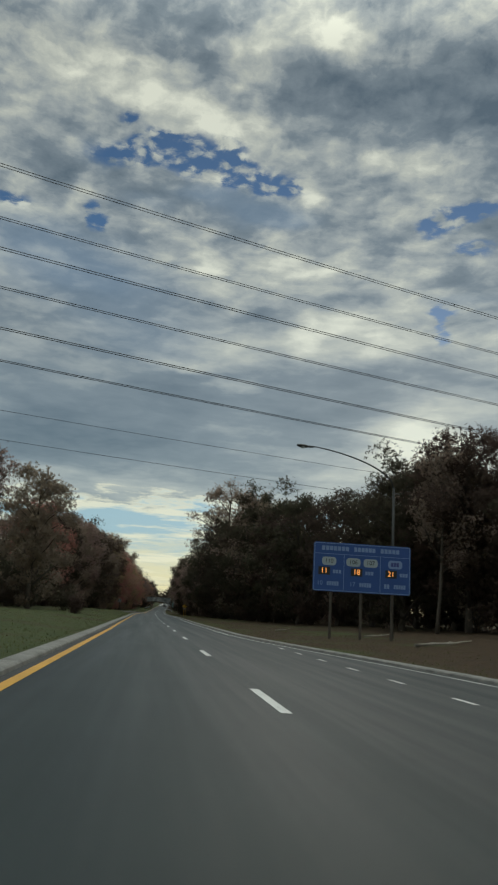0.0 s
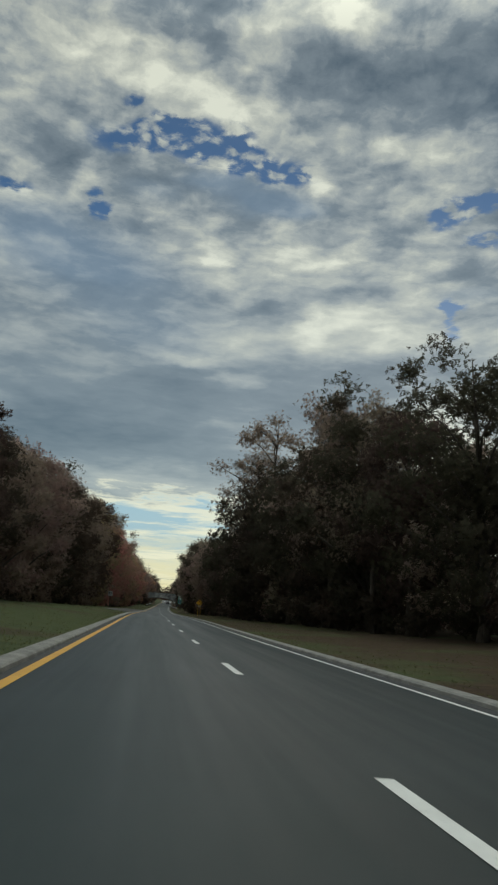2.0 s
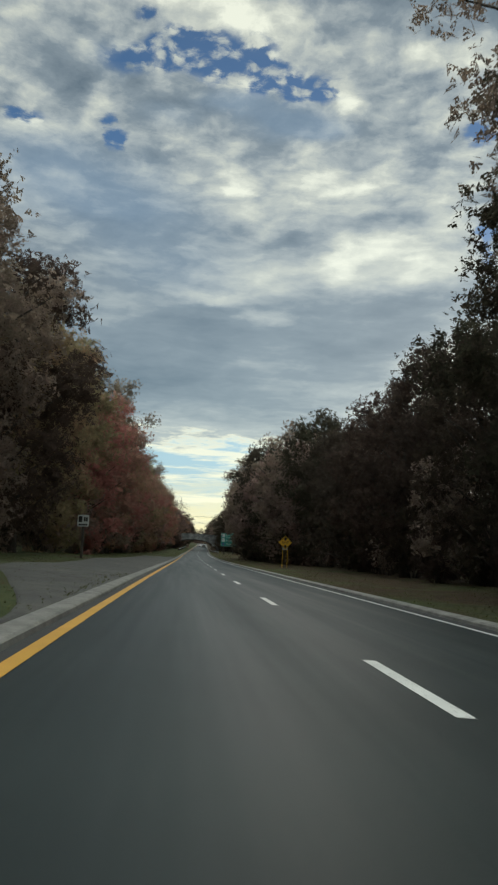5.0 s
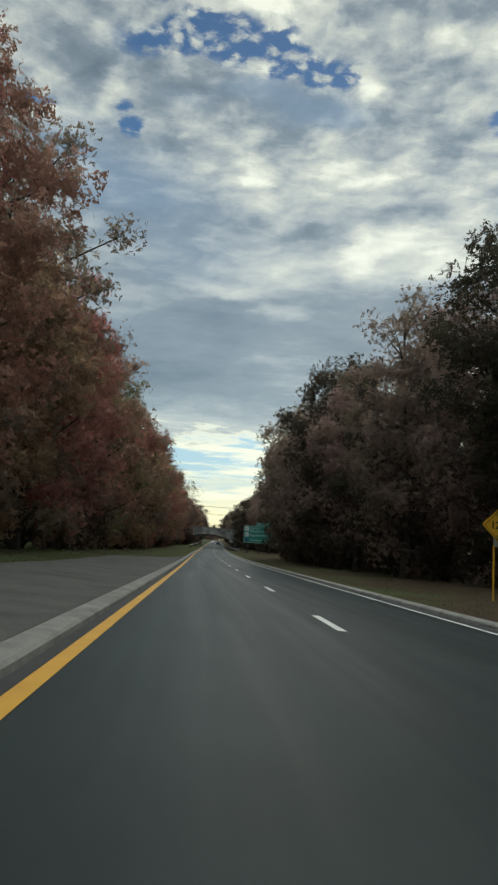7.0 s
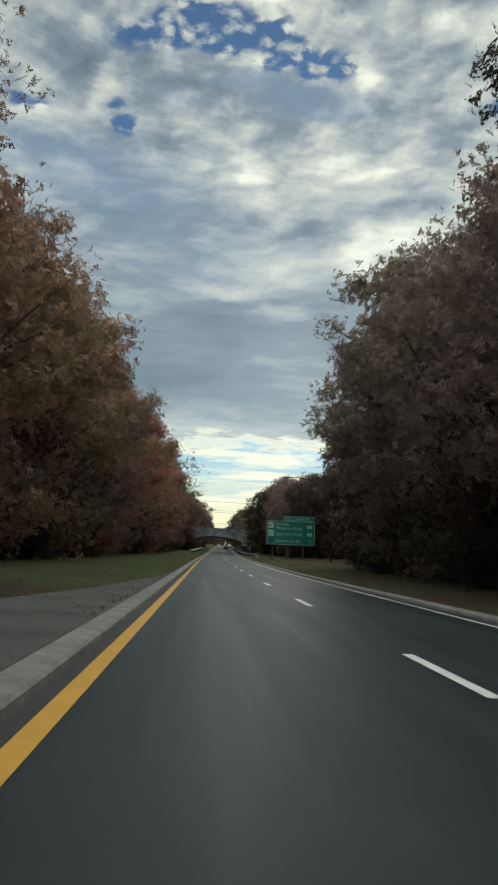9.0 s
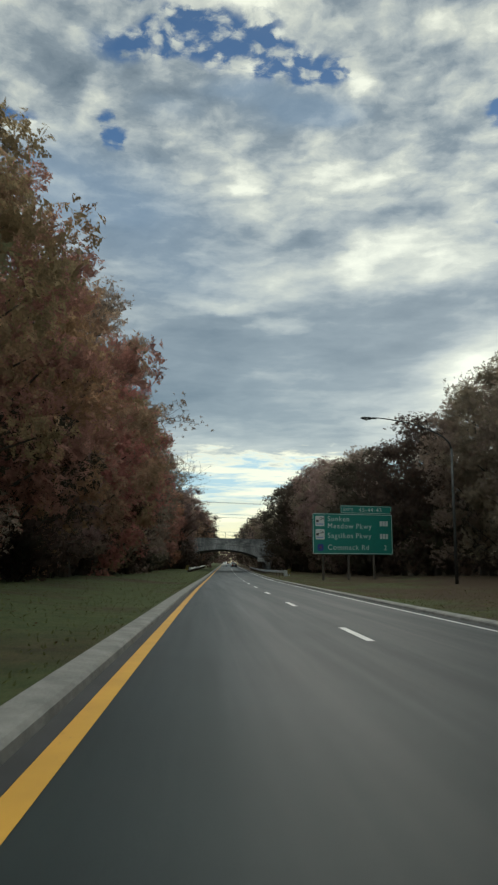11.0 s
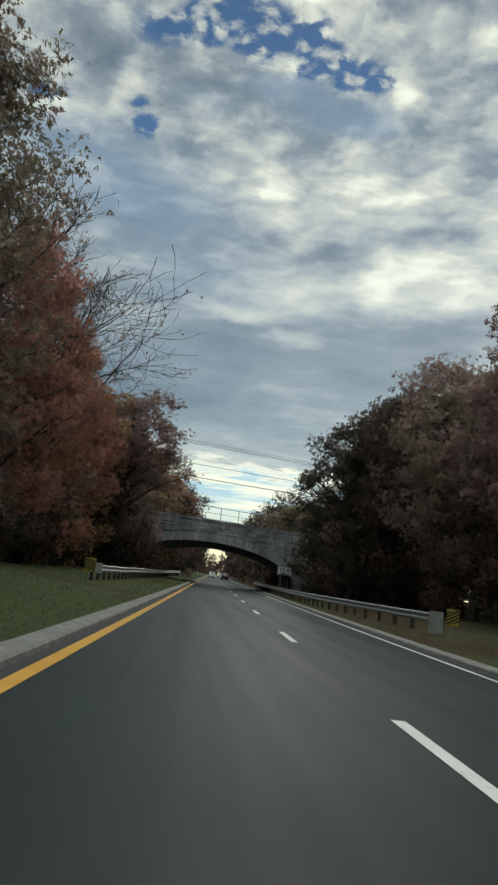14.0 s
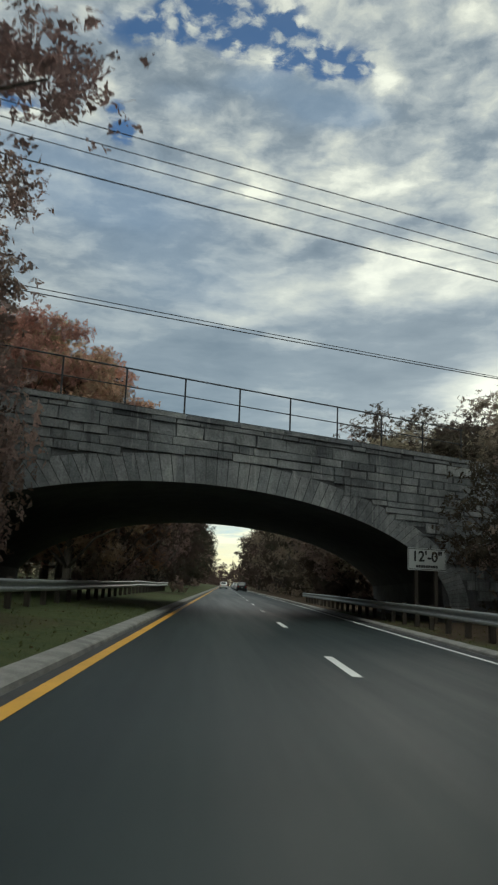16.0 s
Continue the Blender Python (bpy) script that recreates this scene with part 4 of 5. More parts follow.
def stone_material(name, lo, hi, streaky, uneven=0.9):
    m, nt, b = material(name)
    v = coords(nt)
    info = nt.nodes.new("ShaderNodeObjectInfo")
    mott = noise_of(nt, v, 1.3, 7, 0.68, 0.5)
    grain = noise_of(nt, v, 14, 6, 0.72)
    drip = noise_of(nt, coords(nt, (2.4, 2.4, 0.20)), 1.3, 6, 0.62)
    soot = noise_of(nt, coords(nt, (0.5, 0.5, 0.35)), 0.9, 5, 0.62)
    col = ramp(nt, mott, ((0.26, lo), (0.74, hi)))
    col = mix(nt, uneven, col, ramp(nt, info.outputs["Random"], ((0.0, (0.55, 0.56, 0.57)), (0.5, (0.95, 0.95, 0.93)), (1.0, (1.42, 1.38, 1.30)))), "MULTIPLY")
    col = mix(nt, 0.75, col, ramp(nt, grain, ((0.3, (0.5, 0.5, 0.5)), (0.7, (1.25, 1.25, 1.25)))), "MULTIPLY")
    col = mix(nt, 0.85, col, ramp(nt, soot, ((0.34, (0.42, 0.42, 0.43)), (0.64, (1.15, 1.15, 1.13)))), "MULTIPLY")
    col = mix(nt, ramp(nt, drip, ((0.62 - streaky, (0, 0, 0)), (0.74 - streaky, (0.6, 0.6, 0.6)))), col, (0.45, 0.45, 0.43))
    col = mix(nt, ramp(nt, drip, ((0.30, (0.75, 0.75, 0.75)), (0.42, (0, 0, 0)))), col, (0.035, 0.036, 0.036))
    nt.links.new(col, b.inputs["Base Color"])
    b.inputs["Roughness"].default_value = 0.92
    bump(nt, b, math_node(nt, "ADD", mott, math_node(nt, "MULTIPLY", grain, 0.5)), 1.0, 0.07)
    return m


STONE = stone_material("grey_fieldstone", (0.148, 0.158, 0.170), (0.325, 0.338, 0.345), 0.03, 0.7)
RING_STONE = stone_material("pale_arch_stone", (0.198, 0.208, 0.218), (0.34, 0.353, 0.36), 0.05, 0.4)
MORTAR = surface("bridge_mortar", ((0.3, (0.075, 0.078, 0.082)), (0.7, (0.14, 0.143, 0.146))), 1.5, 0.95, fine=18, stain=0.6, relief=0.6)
BR_X0, BR_X1 = -16.0, 27.0


def arch_z(x):
    u = (x - ARCH_X) / ARCH_HALF
    return ARCH_Z + ARCH_RISE * math.sqrt(max(0.0, 1 - u * u)) if abs(u) < 1 else -1.0


def face_pt(x, z, back=0.0):
    """A point of the front face, or of a plane that lies back metres behind it."""
    return Vector((x + 0.035 * back, BR_A + BR_SLOPE * x + back, z))


def stone_bridge():
    top = new("stone_bridge")
    tagged(top, "skewed grey stone arch bridge that carries a road over the parkway", "bridge")
    # core: walls, spandrels and barrel
    bm = bmesh.new()
    xs = [BR_X0] + steps(ARCH_X - ARCH_HALF, ARCH_X + ARCH_HALF, 0.4) + [BR_X1]
    rows = []
    for back in (0.0, BR_DEPTH):
        lower = [bm.verts.new(face_pt(x, arch_z(x) if ARCH_X - ARCH_HALF < x < ARCH_X + ARCH_HALF else -1.0, back)) for x in xs]
        upper = [bm.verts.new(face_pt(x, PARAPET - 0.05, back)) for x in xs]
        rows.append((lower, upper))
        for k in range(len(xs) - 1):
            quad = (lower[k], lower[k + 1], upper[k + 1], upper[k])
            bm.faces.new(quad if back == 0.0 else quad[::-1])
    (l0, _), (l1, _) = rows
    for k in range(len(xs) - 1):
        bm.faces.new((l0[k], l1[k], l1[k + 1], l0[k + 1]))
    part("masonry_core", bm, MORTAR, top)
    # jambs below the springing are closed by the abutment blocks
    for x0, x1, nm in ((BR_X0, ARCH_X - ARCH_HALF, "abutment"), (ARCH_X + ARCH_HALF, BR_X1, "abutment")):
        bm = bmesh.new()
        v = [bm.verts.new(face_pt(x, z, b)) for b in (-0.02, BR_DEPTH + 0.02) for x, z in ((x0, -1.5), (x1, -1.5), (x1, 3.0), (x0, 3.0))]
        for f in ((0, 1, 2, 3), (7, 6, 5, 4), (0, 4, 5, 1), (1, 5, 6, 2), (2, 6, 7, 3), (3, 7, 4, 0)):
            bm.faces.new([v[i] for i in f])
        part(nm, bm, MORTAR, top)
    # deck between the parapets, and the coping on them
    bm = bmesh.new()
    v = [bm.verts.new(face_pt(x, z, b)) for b in (0.4, BR_DEPTH - 0.4) for x, z in ((BR_X0, 6.6), (BR_X1, 6.6), (BR_X1, 7.4), (BR_X0, 7.4))]
    for f in ((0, 1, 2, 3), (7, 6, 5, 4), (0, 4, 5, 1), (1, 5, 6, 2), (2, 6, 7, 3), (3, 7, 4, 0)):
        bm.faces.new([v[i] for i in f])
    part("deck", bm, ASPHALT, top)
    rng = random.Random(3)
    x = BR_X0
    while x < BR_X1:
        w = rng.uniform(1.3, 2.0)
        bm = bmesh.new()
        v = [bm.verts.new(face_pt(px, pz, b)) for b in (-0.10, 0.45) for px, pz in ((x + 0.01, PARAPET - 0.16), (x + w - 0.01, PARAPET - 0.16), (x + w - 0.01, PARAPET), (x + 0.01, PARAPET))]
        for f in ((0, 1, 2, 3), (7, 6, 5, 4), (0, 4, 5, 1), (1, 5, 6, 2), (2, 6, 7, 3), (3, 7, 4, 0)):
            bm.faces.new([v[i] for i in f])
        part("coping_stone", bm, STONE, top)
        x += w
    # ring stones round the arch
    n = 84
    for k in range(n):
        a0, a1 = math.pi * (1 - k / n), math.pi * (1 - (k + 1) / n)
        gap = 0.0016
        proud = rng.uniform(0.035, 0.05)
        bm = bmesh.new()
        q = []
        for b in (-proud, 0.10):
            for a, r in ((a0 - gap, 0), (a1 + gap, 0), (a1 + gap, RING), (a0 - gap, RING)):
                px = ARCH_X + (ARCH_HALF + r) * math.cos(a)
                pz = ARCH_Z + (ARCH_RISE + r) * math.sin(a)
                q.append(bm.verts.new(face_pt(px, pz + 0.004, b)))
        for f in ((0, 1, 2, 3), (7, 6, 5, 4), (0, 4, 5, 1), (1, 5, 6, 2), (2, 6, 7, 3), (3, 7, 4, 0)):
            bm.faces.new([q[i] for i in f])
        part("arch_stone", bm, RING_STONE, top)
    # coursed rubble of the spandrels and parapet
    z = 2.6
    while z < PARAPET - 0.2:
        h = min(rng.choice((0.24, 0.32, 0.40, 0.48)) * rng.uniform(0.9, 1.12), PARAPET - 0.17 - z)
        x = -11.0 if z > 4.4 else -10.0
        while x < 21:
            w = rng.choice((0.45, 0.7, 1.0, 1.3, 1.7)) * rng.uniform(0.8, 1.25)
            mx = x + w / 2
            u = (mx - ARCH_X) / (ARCH_HALF + RING)
            ring_top = ARCH_Z + (ARCH_RISE + RING) * math.sqrt(1 - u * u) if abs(u) < 1 else -9
            lo = min(ring_top, 99)
            if z + h * 0.55 > lo:
                z0 = max(z, lo + 0.01)
                bm = bmesh.new()
                proud = rng.uniform(0.02, 0.11)
                j = [rng.uniform(-0.05, 0.05) for _ in range(8)]
                q = [bm.verts.new(face_pt(px, pz, b)) for b, sh in ((-proud, 0.016), (0.06, 0.0)) for px, pz in (
                    (x + 0.010 + sh + j[0] * 0.5, z0 + 0.010 + sh * 0.6), (x + w - 0.010 - sh + j[1] * 0.5, z0 + 0.010 + sh * 0.6 + j[2] * 0.5),
                    (x + w - 0.010 - sh + j[3] * 0.5, z + h - 0.010 - sh * 0.6 + j[4] * 0.4), (x + 0.010 + sh + j[5] * 0.5, z + h - 0.010 - sh * 0.6))]
                for f in ((0, 1, 2, 3), (7, 6, 5, 4), (0, 4, 5, 1), (1, 5, 6, 2), (2, 6, 7, 3), (3, 7, 4, 0)):
                    bm.faces.new([q[i] for i in f])
                part("stone", bm, STONE, top)
            x += w
        z += h
    # railing on the parapet
    for k, zz in enumerate((PARAPET + 0.06, PARAPET + 0.68, PARAPET + 1.30)):
        bm = bmesh.new()
        tube(bm, face_pt(-4.5, zz, 0.15), face_pt(14.8, zz, 0.15), 0.028 if k == 2 else 0.020, seg=8)
        part("rail", bm, DARK_STEEL, top, "dark steel railing bar")
    for k in range(-3, 6):
        bm = bmesh.new()
        p = face_pt(5.1 + 1.92 * k, PARAPET - 0.05, 0.15)
        tube(bm, p, p + Vector((0, 0, 1.36)), 0.030, seg=8)
        part("railing_post", bm, DARK_STEEL, top, "dark steel railing post")
    return top


stone_bridge()


# ---- signs ----
def flat_paint(name, colour, rough=0.5, spec=0.4):
    return surface(name, ((0.3, tuple(c * 0.88 for c in colour)), (0.7, colour)), 1.3, rough, fine=50, stain=0.12, relief=0.05)


SIGN_BLUE = flat_paint("blue_sign_sheet", (0.012, 0.060, 0.24))
SIGN_GREEN = flat_paint("green_sign_sheet", (0.010, 0.165, 0.135))
SIGN_WHITE = flat_paint("white_sign_sheet", (0.52, 0.54, 0.53))
SIGN_DIM = flat_paint("pale_blue_lettering", (0.16, 0.24, 0.45))
SIGN_YELLOW = flat_paint("yellow_sign_sheet", (0.72, 0.40, 0.02))
SIGN_BLACK = flat_paint("black_lettering", (0.012, 0.012, 0.012))
SIGN_RED = flat_paint("dull_red_print", (0.22, 0.03, 0.05))
SIGN_PALE = flat_paint("faded_shield", (0.30, 0.36, 0.40))
SIGN_NAVY = flat_paint("dark_blue_print", (0.03, 0.04, 0.20))
LED = bpy.data.materials.new("amber_lamps")
LED.use_nodes = True
LED.node_tree.nodes["Principled BSDF"].inputs["Base Color"].default_value = (0.8, 0.25, 0.05, 1)
LED.node_tree.nodes["Principled BSDF"].inputs["Emission Color"].default_value = (1.0, 0.36, 0.08, 1)
LED.node_tree.nodes["Principled BSDF"].inputs["Emission Strength"].default_value = 1.1


def panel(bm, x0, x1, z0, z1, y=0.0, depth=0.03, radius=0.0):
    """A sheet that faces -y, with rounded corners."""
    pts = []
    if radius:
        for cx, cz, a in ((x1 - radius, z1 - radius, 0), (x0 + radius, z1 - radius, 90), (x0 + radius, z0 + radius, 180), (x1 - radius, z0 + radius, 270)):
            pts += [(cx + radius * math.cos(radians(a + i * 22.5)), cz + radius * math.sin(radians(a + i * 22.5))) for i in range(5)]
    else:
        pts = [(x1, z1), (x0, z1), (x0, z0), (x1, z0)]
    front = [bm.verts.new((px, y, pz)) for px, pz in pts]
    back = [bm.verts.new((px, y + depth, pz)) for px, pz in pts]
    bm.faces.new(front)
    bm.faces.new(back[::-1])
    for k in range(len(pts)):
        j = (k + 1) % len(pts)
        bm.faces.new((front[k], back[k], back[j], front[j]))


def frame_line(bm, x0, x1, z0, z1, w, y):
    """A thin border inside a rectangle."""
    for a, b, c, d in ((x0, x1, z1 - w, z1), (x0, x1, z0, z0 + w), (x0, x0 + w, z0 + w, z1 - w), (x1 - w, x1, z0 + w, z1 - w)):
        panel(bm, a, b, c, d, y, 0.004)


def text_mesh(words, size, align, bold, spacing):
    cu = bpy.data.curves.new("text", "FONT")
    cu.body, cu.size, cu.align_x, cu.align_y, cu.extrude, cu.offset, cu.space_character = words, size, align, "CENTER", 0.002, bold, spacing
    tmp = new("text", cu)
    bpy.context.view_layer.update()
    me = bpy.data.meshes.new_from_object(tmp.evaluated_get(bpy.context.evaluated_depsgraph_get()))
    bpy.data.objects.remove(tmp)
    return me


def lettering(words, x, z, size, material_, parent, y=-0.006, align="LEFT", name="lettering", bold=0.0, spacing=1.0):
    """Each word of a line as a part of its own."""
    ob = None
    for word in words.split(" "):
        me = text_mesh(word, size, align, bold, spacing)
        me.materials.clear()
        me.materials.append(material_)
        ob = new(name, me)
        ob.parent = parent
        ob.matrix_local = pose(x, y, z, 90, 0, 0)
        x += max(v.co.x for v in me.vertices) + 0.32 * size * spacing
    return ob


def bars(x0, x1, z, h, material_, parent, n=1, y=-0.005):
    """Writing that cannot be read: plain bars of its size."""
    bm = bmesh.new()
    w = (x1 - x0) / n
    for k in range(n):
        panel(bm, x0 + k * w, x0 + (k + 0.82) * w, z - h / 2, z + h / 2, y, 0.004)
    return part("bar", bm, material_, parent)


def posts(parent, places, z_top, z_bottom, w=0.15, y=0.06):
    for x in places:
        bm = bmesh.new()
        box(bm, x - w / 2, x + w / 2, y, y + w, z_bottom, z_top, 0.01)
        part("post", bm, TIMBER if w > 0.12 else GALV, parent)


def travel_time_sign():
    top = new("travel_time_sign")
    top.matrix_world = pose(8.45, 45.1, 0.27) @ Matrix.Scale(0.69, 4)
    tagged(top, "blue roadside travel time sign with glowing amber numbers", "road sign")
    W, z0, z1 = 8.45, 3.55, 7.65
    bm = bmesh.new()
    panel(bm, 0, W, z0, z1, 0, 0.05, 0.25)
    part("panel", bm, SIGN_BLUE, top)
    bm = bmesh.new()
    frame_line(bm, 0.06, W - 0.06, z0 + 0.06, z1 - 0.06, 0.05, -0.004)
    for a, b, c, d in ((0.1, W - 0.1, 6.66, 6.70), (2.62, 2.66, z0 + 0.1, 6.66), (5.78, 5.82, z0 + 0.1, 6.66)):
        panel(bm, a, b, c, d, -0.004, 0.004)
    part("border", bm, SIGN_DIM, top, "pale blue border and dividing lines")
    bars(0.7, 3.1, 7.16, 0.36, SIGN_DIM, top, 7)
    bars(3.5, 5.4, 7.16, 0.36, SIGN_DIM, top, 6)
    bars(5.8, 7.5, 7.16, 0.36, SIGN_DIM, top, 5)
    for cx, txt in ((1.35, "110"), (3.45, "106"), (4.95, "107"), (7.1, "")):
        bm = bmesh.new()
        panel(bm, cx - 0.62, cx + 0.62, 5.72, 6.42, -0.006, 0.006, 0.26)
        part("route_shield", bm, SIGN_PALE if txt else SIGN_DIM, top, "pale route shield")
        if txt:
            lettering(txt, cx, 6.07, 0.50, SIGN_BLACK, top, -0.014, "CENTER")
        else:
            bars(cx - 0.36, cx + 0.36, 6.07, 0.34, SIGN_NAVY, top, 3, -0.012)
    for cx, txt, low in ((0.95, "11", "10"), (3.75, "18", "17"), (6.75, "21", "")):
        bm = bmesh.new()
        panel(bm, cx - 0.5, cx + 0.5, 4.92, 5.58, -0.006, 0.006)
        part("display", bm, SIGN_BLACK, top, "black number display")
        lettering(txt, cx, 5.25, 0.62, LED, top, -0.012, "CENTER", "number")
        bars(cx + 0.75, cx + 1.5, 5.22, 0.30, SIGN_DIM, top, 3)
        if low:
            lettering(low, cx - 0.35, 4.22, 0.52, SIGN_DIM, top, -0.006, "CENTER")
        else:
            bars(cx - 0.6, cx - 0.1, 4.22, 0.38, SIGN_DIM, top, 2)
        bars(cx + 0.25, cx + 1.3, 4.22, 0.34, SIGN_DIM, top, 5)
    posts(top, (1.6, 4.2, 6.9), 7.4, -1.6, 0.2, 0.06)
    return top


def exit_sign():
    top = new("exit_sign")
    p, right = Vector((10.95, 378.4, 0)), Vector((19.4, 380.4, 0))
    yaw = math.degrees(math.atan2(right.y - p.y, right.x - p.x))
    top.matrix_world = pose(p.x, p.y, 0, 0, 0, yaw)
    tagged(top, "large green exit sign with white lettering on timber posts", "road sign")
    W, z0, z1 = 8.65, 3.12, 7.14
    bm = bmesh.new()
    panel(bm, 0, W, z0, z1, 0, 0.05, 0.25)
    part("panel", bm, SIGN_GREEN, top)
    bm = bmesh.new()
    frame_line(bm, 0.05, W - 0.05, z0 + 0.05, z1 - 0.05, 0.05, -0.004)
    part("border", bm, SIGN_WHITE, top, "thin white border")
    bm = bmesh.new()
    panel(bm, 3.0, W - 0.05, z1 + 0.02, 7.98, 0, 0.05, 0.14)
    tab = part("exit_tab", bm, SIGN_GREEN, top, "small green exit number tab")
    bm = bmesh.new()
    frame_line(bm, 3.05, W - 0.1, z1 + 0.07, 7.93, 0.04, -0.004)
    part("border", bm, SIGN_WHITE, top)
    lettering("EXITS", 3.3, 7.54, 0.42, SIGN_WHITE, top)
    lettering("45-44-43", 5.0, 7.54, 0.58, SIGN_WHITE, top, spacing=1.2)
    for words, z in (("Sunken", 6.58), ("Meadow Pkwy", 5.88), ("Sagtikos Pkwy", 4.93), ("Commack Rd", 3.78)):
        lettering(words, 1.58, z, 0.72, SIGN_WHITE, top, spacing=1.16)
    bars(7.25, 8.2, 6.2, 0.5, SIGN_WHITE, top, 3)
    bars(7.25, 8.2, 4.93, 0.5, SIGN_WHITE, top, 3)
    lettering("2", 7.8, 3.78, 0.72, SIGN_WHITE, top, align="CENTER")
    for z, words in ((6.35, "SM"), (5.05, "SA")):
        bm = bmesh.new()
        panel(bm, 0.32, 1.26, z - 0.5, z + 0.5, -0.006, 0.006, 0.06)
        part("route_shield", bm, SIGN_WHITE, top, "white route marker")
        lettering(words, 0.98, z + 0.2, 0.40, SIGN_BLACK, top, -0.014, "CENTER")
        bm = bmesh.new()
        panel(bm, 0.40, 0.66, z - 0.12, z + 0.12, -0.010, 0.004)
        part("emblem", bm, SIGN_BLACK, top)
        bars(0.42, 1.16, z - 0.3, 0.12, SIGN_DIM, top, 4, -0.010)
    bm = bmesh.new()
    panel(bm, 0.50, 1.14, 3.42, 4.12, -0.006, 0.006, 0.2)
    part("route_shield", bm, SIGN_NAVY, top, "small dark blue county route marker")
    lettering("4", 0.82, 3.77, 0.52, SIGN_RED, top, -0.012, "CENTER")
    posts(top, (1.15, 3.85, 6.6), 7.0, -1.2, 0.2, 0.06)
    return top


def clearance_diamond():
    top = new("clearance_sign")
    base = on_road(8.55, 218.0)
    top.matrix_world = pose(base.x, base.y, base.z, 0, 0, 4)
    tagged(top, "yellow diamond clearance sign on two thin yellow posts", "road sign")
    zc, r = 2.72, 0.66
    bm = bmesh.new()
    for sy, d in ((0.0, 1), (0.02, -1)):
        v = [bm.verts.new((x, sy, zc + z)) for x, z in ((0.06, r), (0.0, r), (-r, 0.06), (-r, -0.0), (0.0, -r), (0.06, -r), (r, 0.0), (r, 0.06))]
        bm.faces.new(v if d == 1 else v[::-1])
    part("panel", bm, SIGN_YELLOW, top)
    bm = bmesh.new()
    for a in range(4):
        rot = Matrix.Rotation(radians(90 * a), 4, "Y")
        m = Matrix.Translation((0.02, -0.004, zc)) @ rot @ Matrix.Rotation(radians(45), 4, "Y") @ Matrix.Translation((0, 0, r * 0.66)) @ Matrix.Diagonal((r * 1.28, 0.004, 0.018, 1))
        bmesh.ops.create_cube(bm, size=1, matrix=m)
    part("border", bm, SIGN_BLACK, top, "thin black border line")
    lettering("12'-0\"", 0.02, zc, 0.34, SIGN_BLACK, top, -0.006, "CENTER", bold=0.008)
    for s in (1, -1):
        bm = bmesh.new()
        v = [bm.verts.new((x, -0.005, zc + s * z)) for x, z in ((0.02, 0.54), (-0.18, 0.34), (-0.08, 0.34), (-0.08, 0.22), (0.12, 0.22), (0.12, 0.34), (0.22, 0.34))]
        bm.faces.new(v if s == 1 else v[::-1])
        part("arrow", bm, SIGN_BLACK, top, "black arrow")
    for x in (-0.24, 0.26):
        bm = bmesh.new()
        box(bm, x - 0.03, x + 0.03, 0.02, 0.06, -0.4, 2.05 if x < 0 else 2.05, 0.004)
        part("post", bm, SIGN_YELLOW, top, "thin yellow post")
    bm = bmesh.new()
    box(bm, -0.26, 0.28, 0.022, 0.05, 2.0, 3.1, 0.004)
    part("bracket", bm, GALV, top)
    return top


def route_marker():
    top = new("route_marker_sign")
    base = on_road(-7.5, 186.0, verge_z(-7.5, 186.0))
    top.matrix_world = pose(base.x, base.y, base.z, 0, 0, -4)
    tagged(top, "small pale route marker on a dark post before the trees", "road sign")
    bm = bmesh.new()
    panel(bm, -0.34, 0.34, 1.86, 2.56, 0, 0.02, 0.05)
    part("panel", bm, SIGN_WHITE, top)
    bm = bmesh.new()
    panel(bm, -0.28, -0.06, 2.12, 2.48, -0.005, 0.004)
    part("emblem", bm, SIGN_BLACK, top)
    bars(0.03, 0.28, 2.30, 0.26, SIGN_BLACK, top, 2)
    bars(-0.26, 0.28, 1.98, 0.10, SIGN_BLACK, top, 5)
    posts(top, (0.0,), 2.5, -0.4, 0.14, 0.03)
    return top


def clearance_plate():
    top = new("clearance_plate")
    p, right = Vector((11.9, 467.7, 0)), Vector((13.52, 468.1, 0))
    yaw = math.degrees(math.atan2(right.y - p.y, right.x - p.x))
    top.matrix_world = pose(p.x, p.y, 0, 0, 0, yaw)
    tagged(top, "white bridge clearance plate with black figures", "road sign")
    bm = bmesh.new()
    panel(bm, 0, 1.66, 3.67, 4.52, 0, 0.03, 0.04)
    part("panel", bm, SIGN_WHITE, top)
    bm = bmesh.new()
    frame_line(bm, 0.03, 1.63, 3.70, 4.49, 0.02, -0.004)
    part("border", bm, SIGN_BLACK, top)
    lettering("12'-0\"", 0.83, 4.18, 0.56, SIGN_BLACK, top, -0.008, "CENTER", bold=0.012)
    bars(0.35, 1.3, 3.82, 0.10, SIGN_BLACK, top, 9)
    posts(top, (0.4, 1.26), 4.4, 0.4, 0.13, 0.04)
    return top


travel_time_sign()
exit_sign()
clearance_diamond()
route_marker()
clearance_plate()


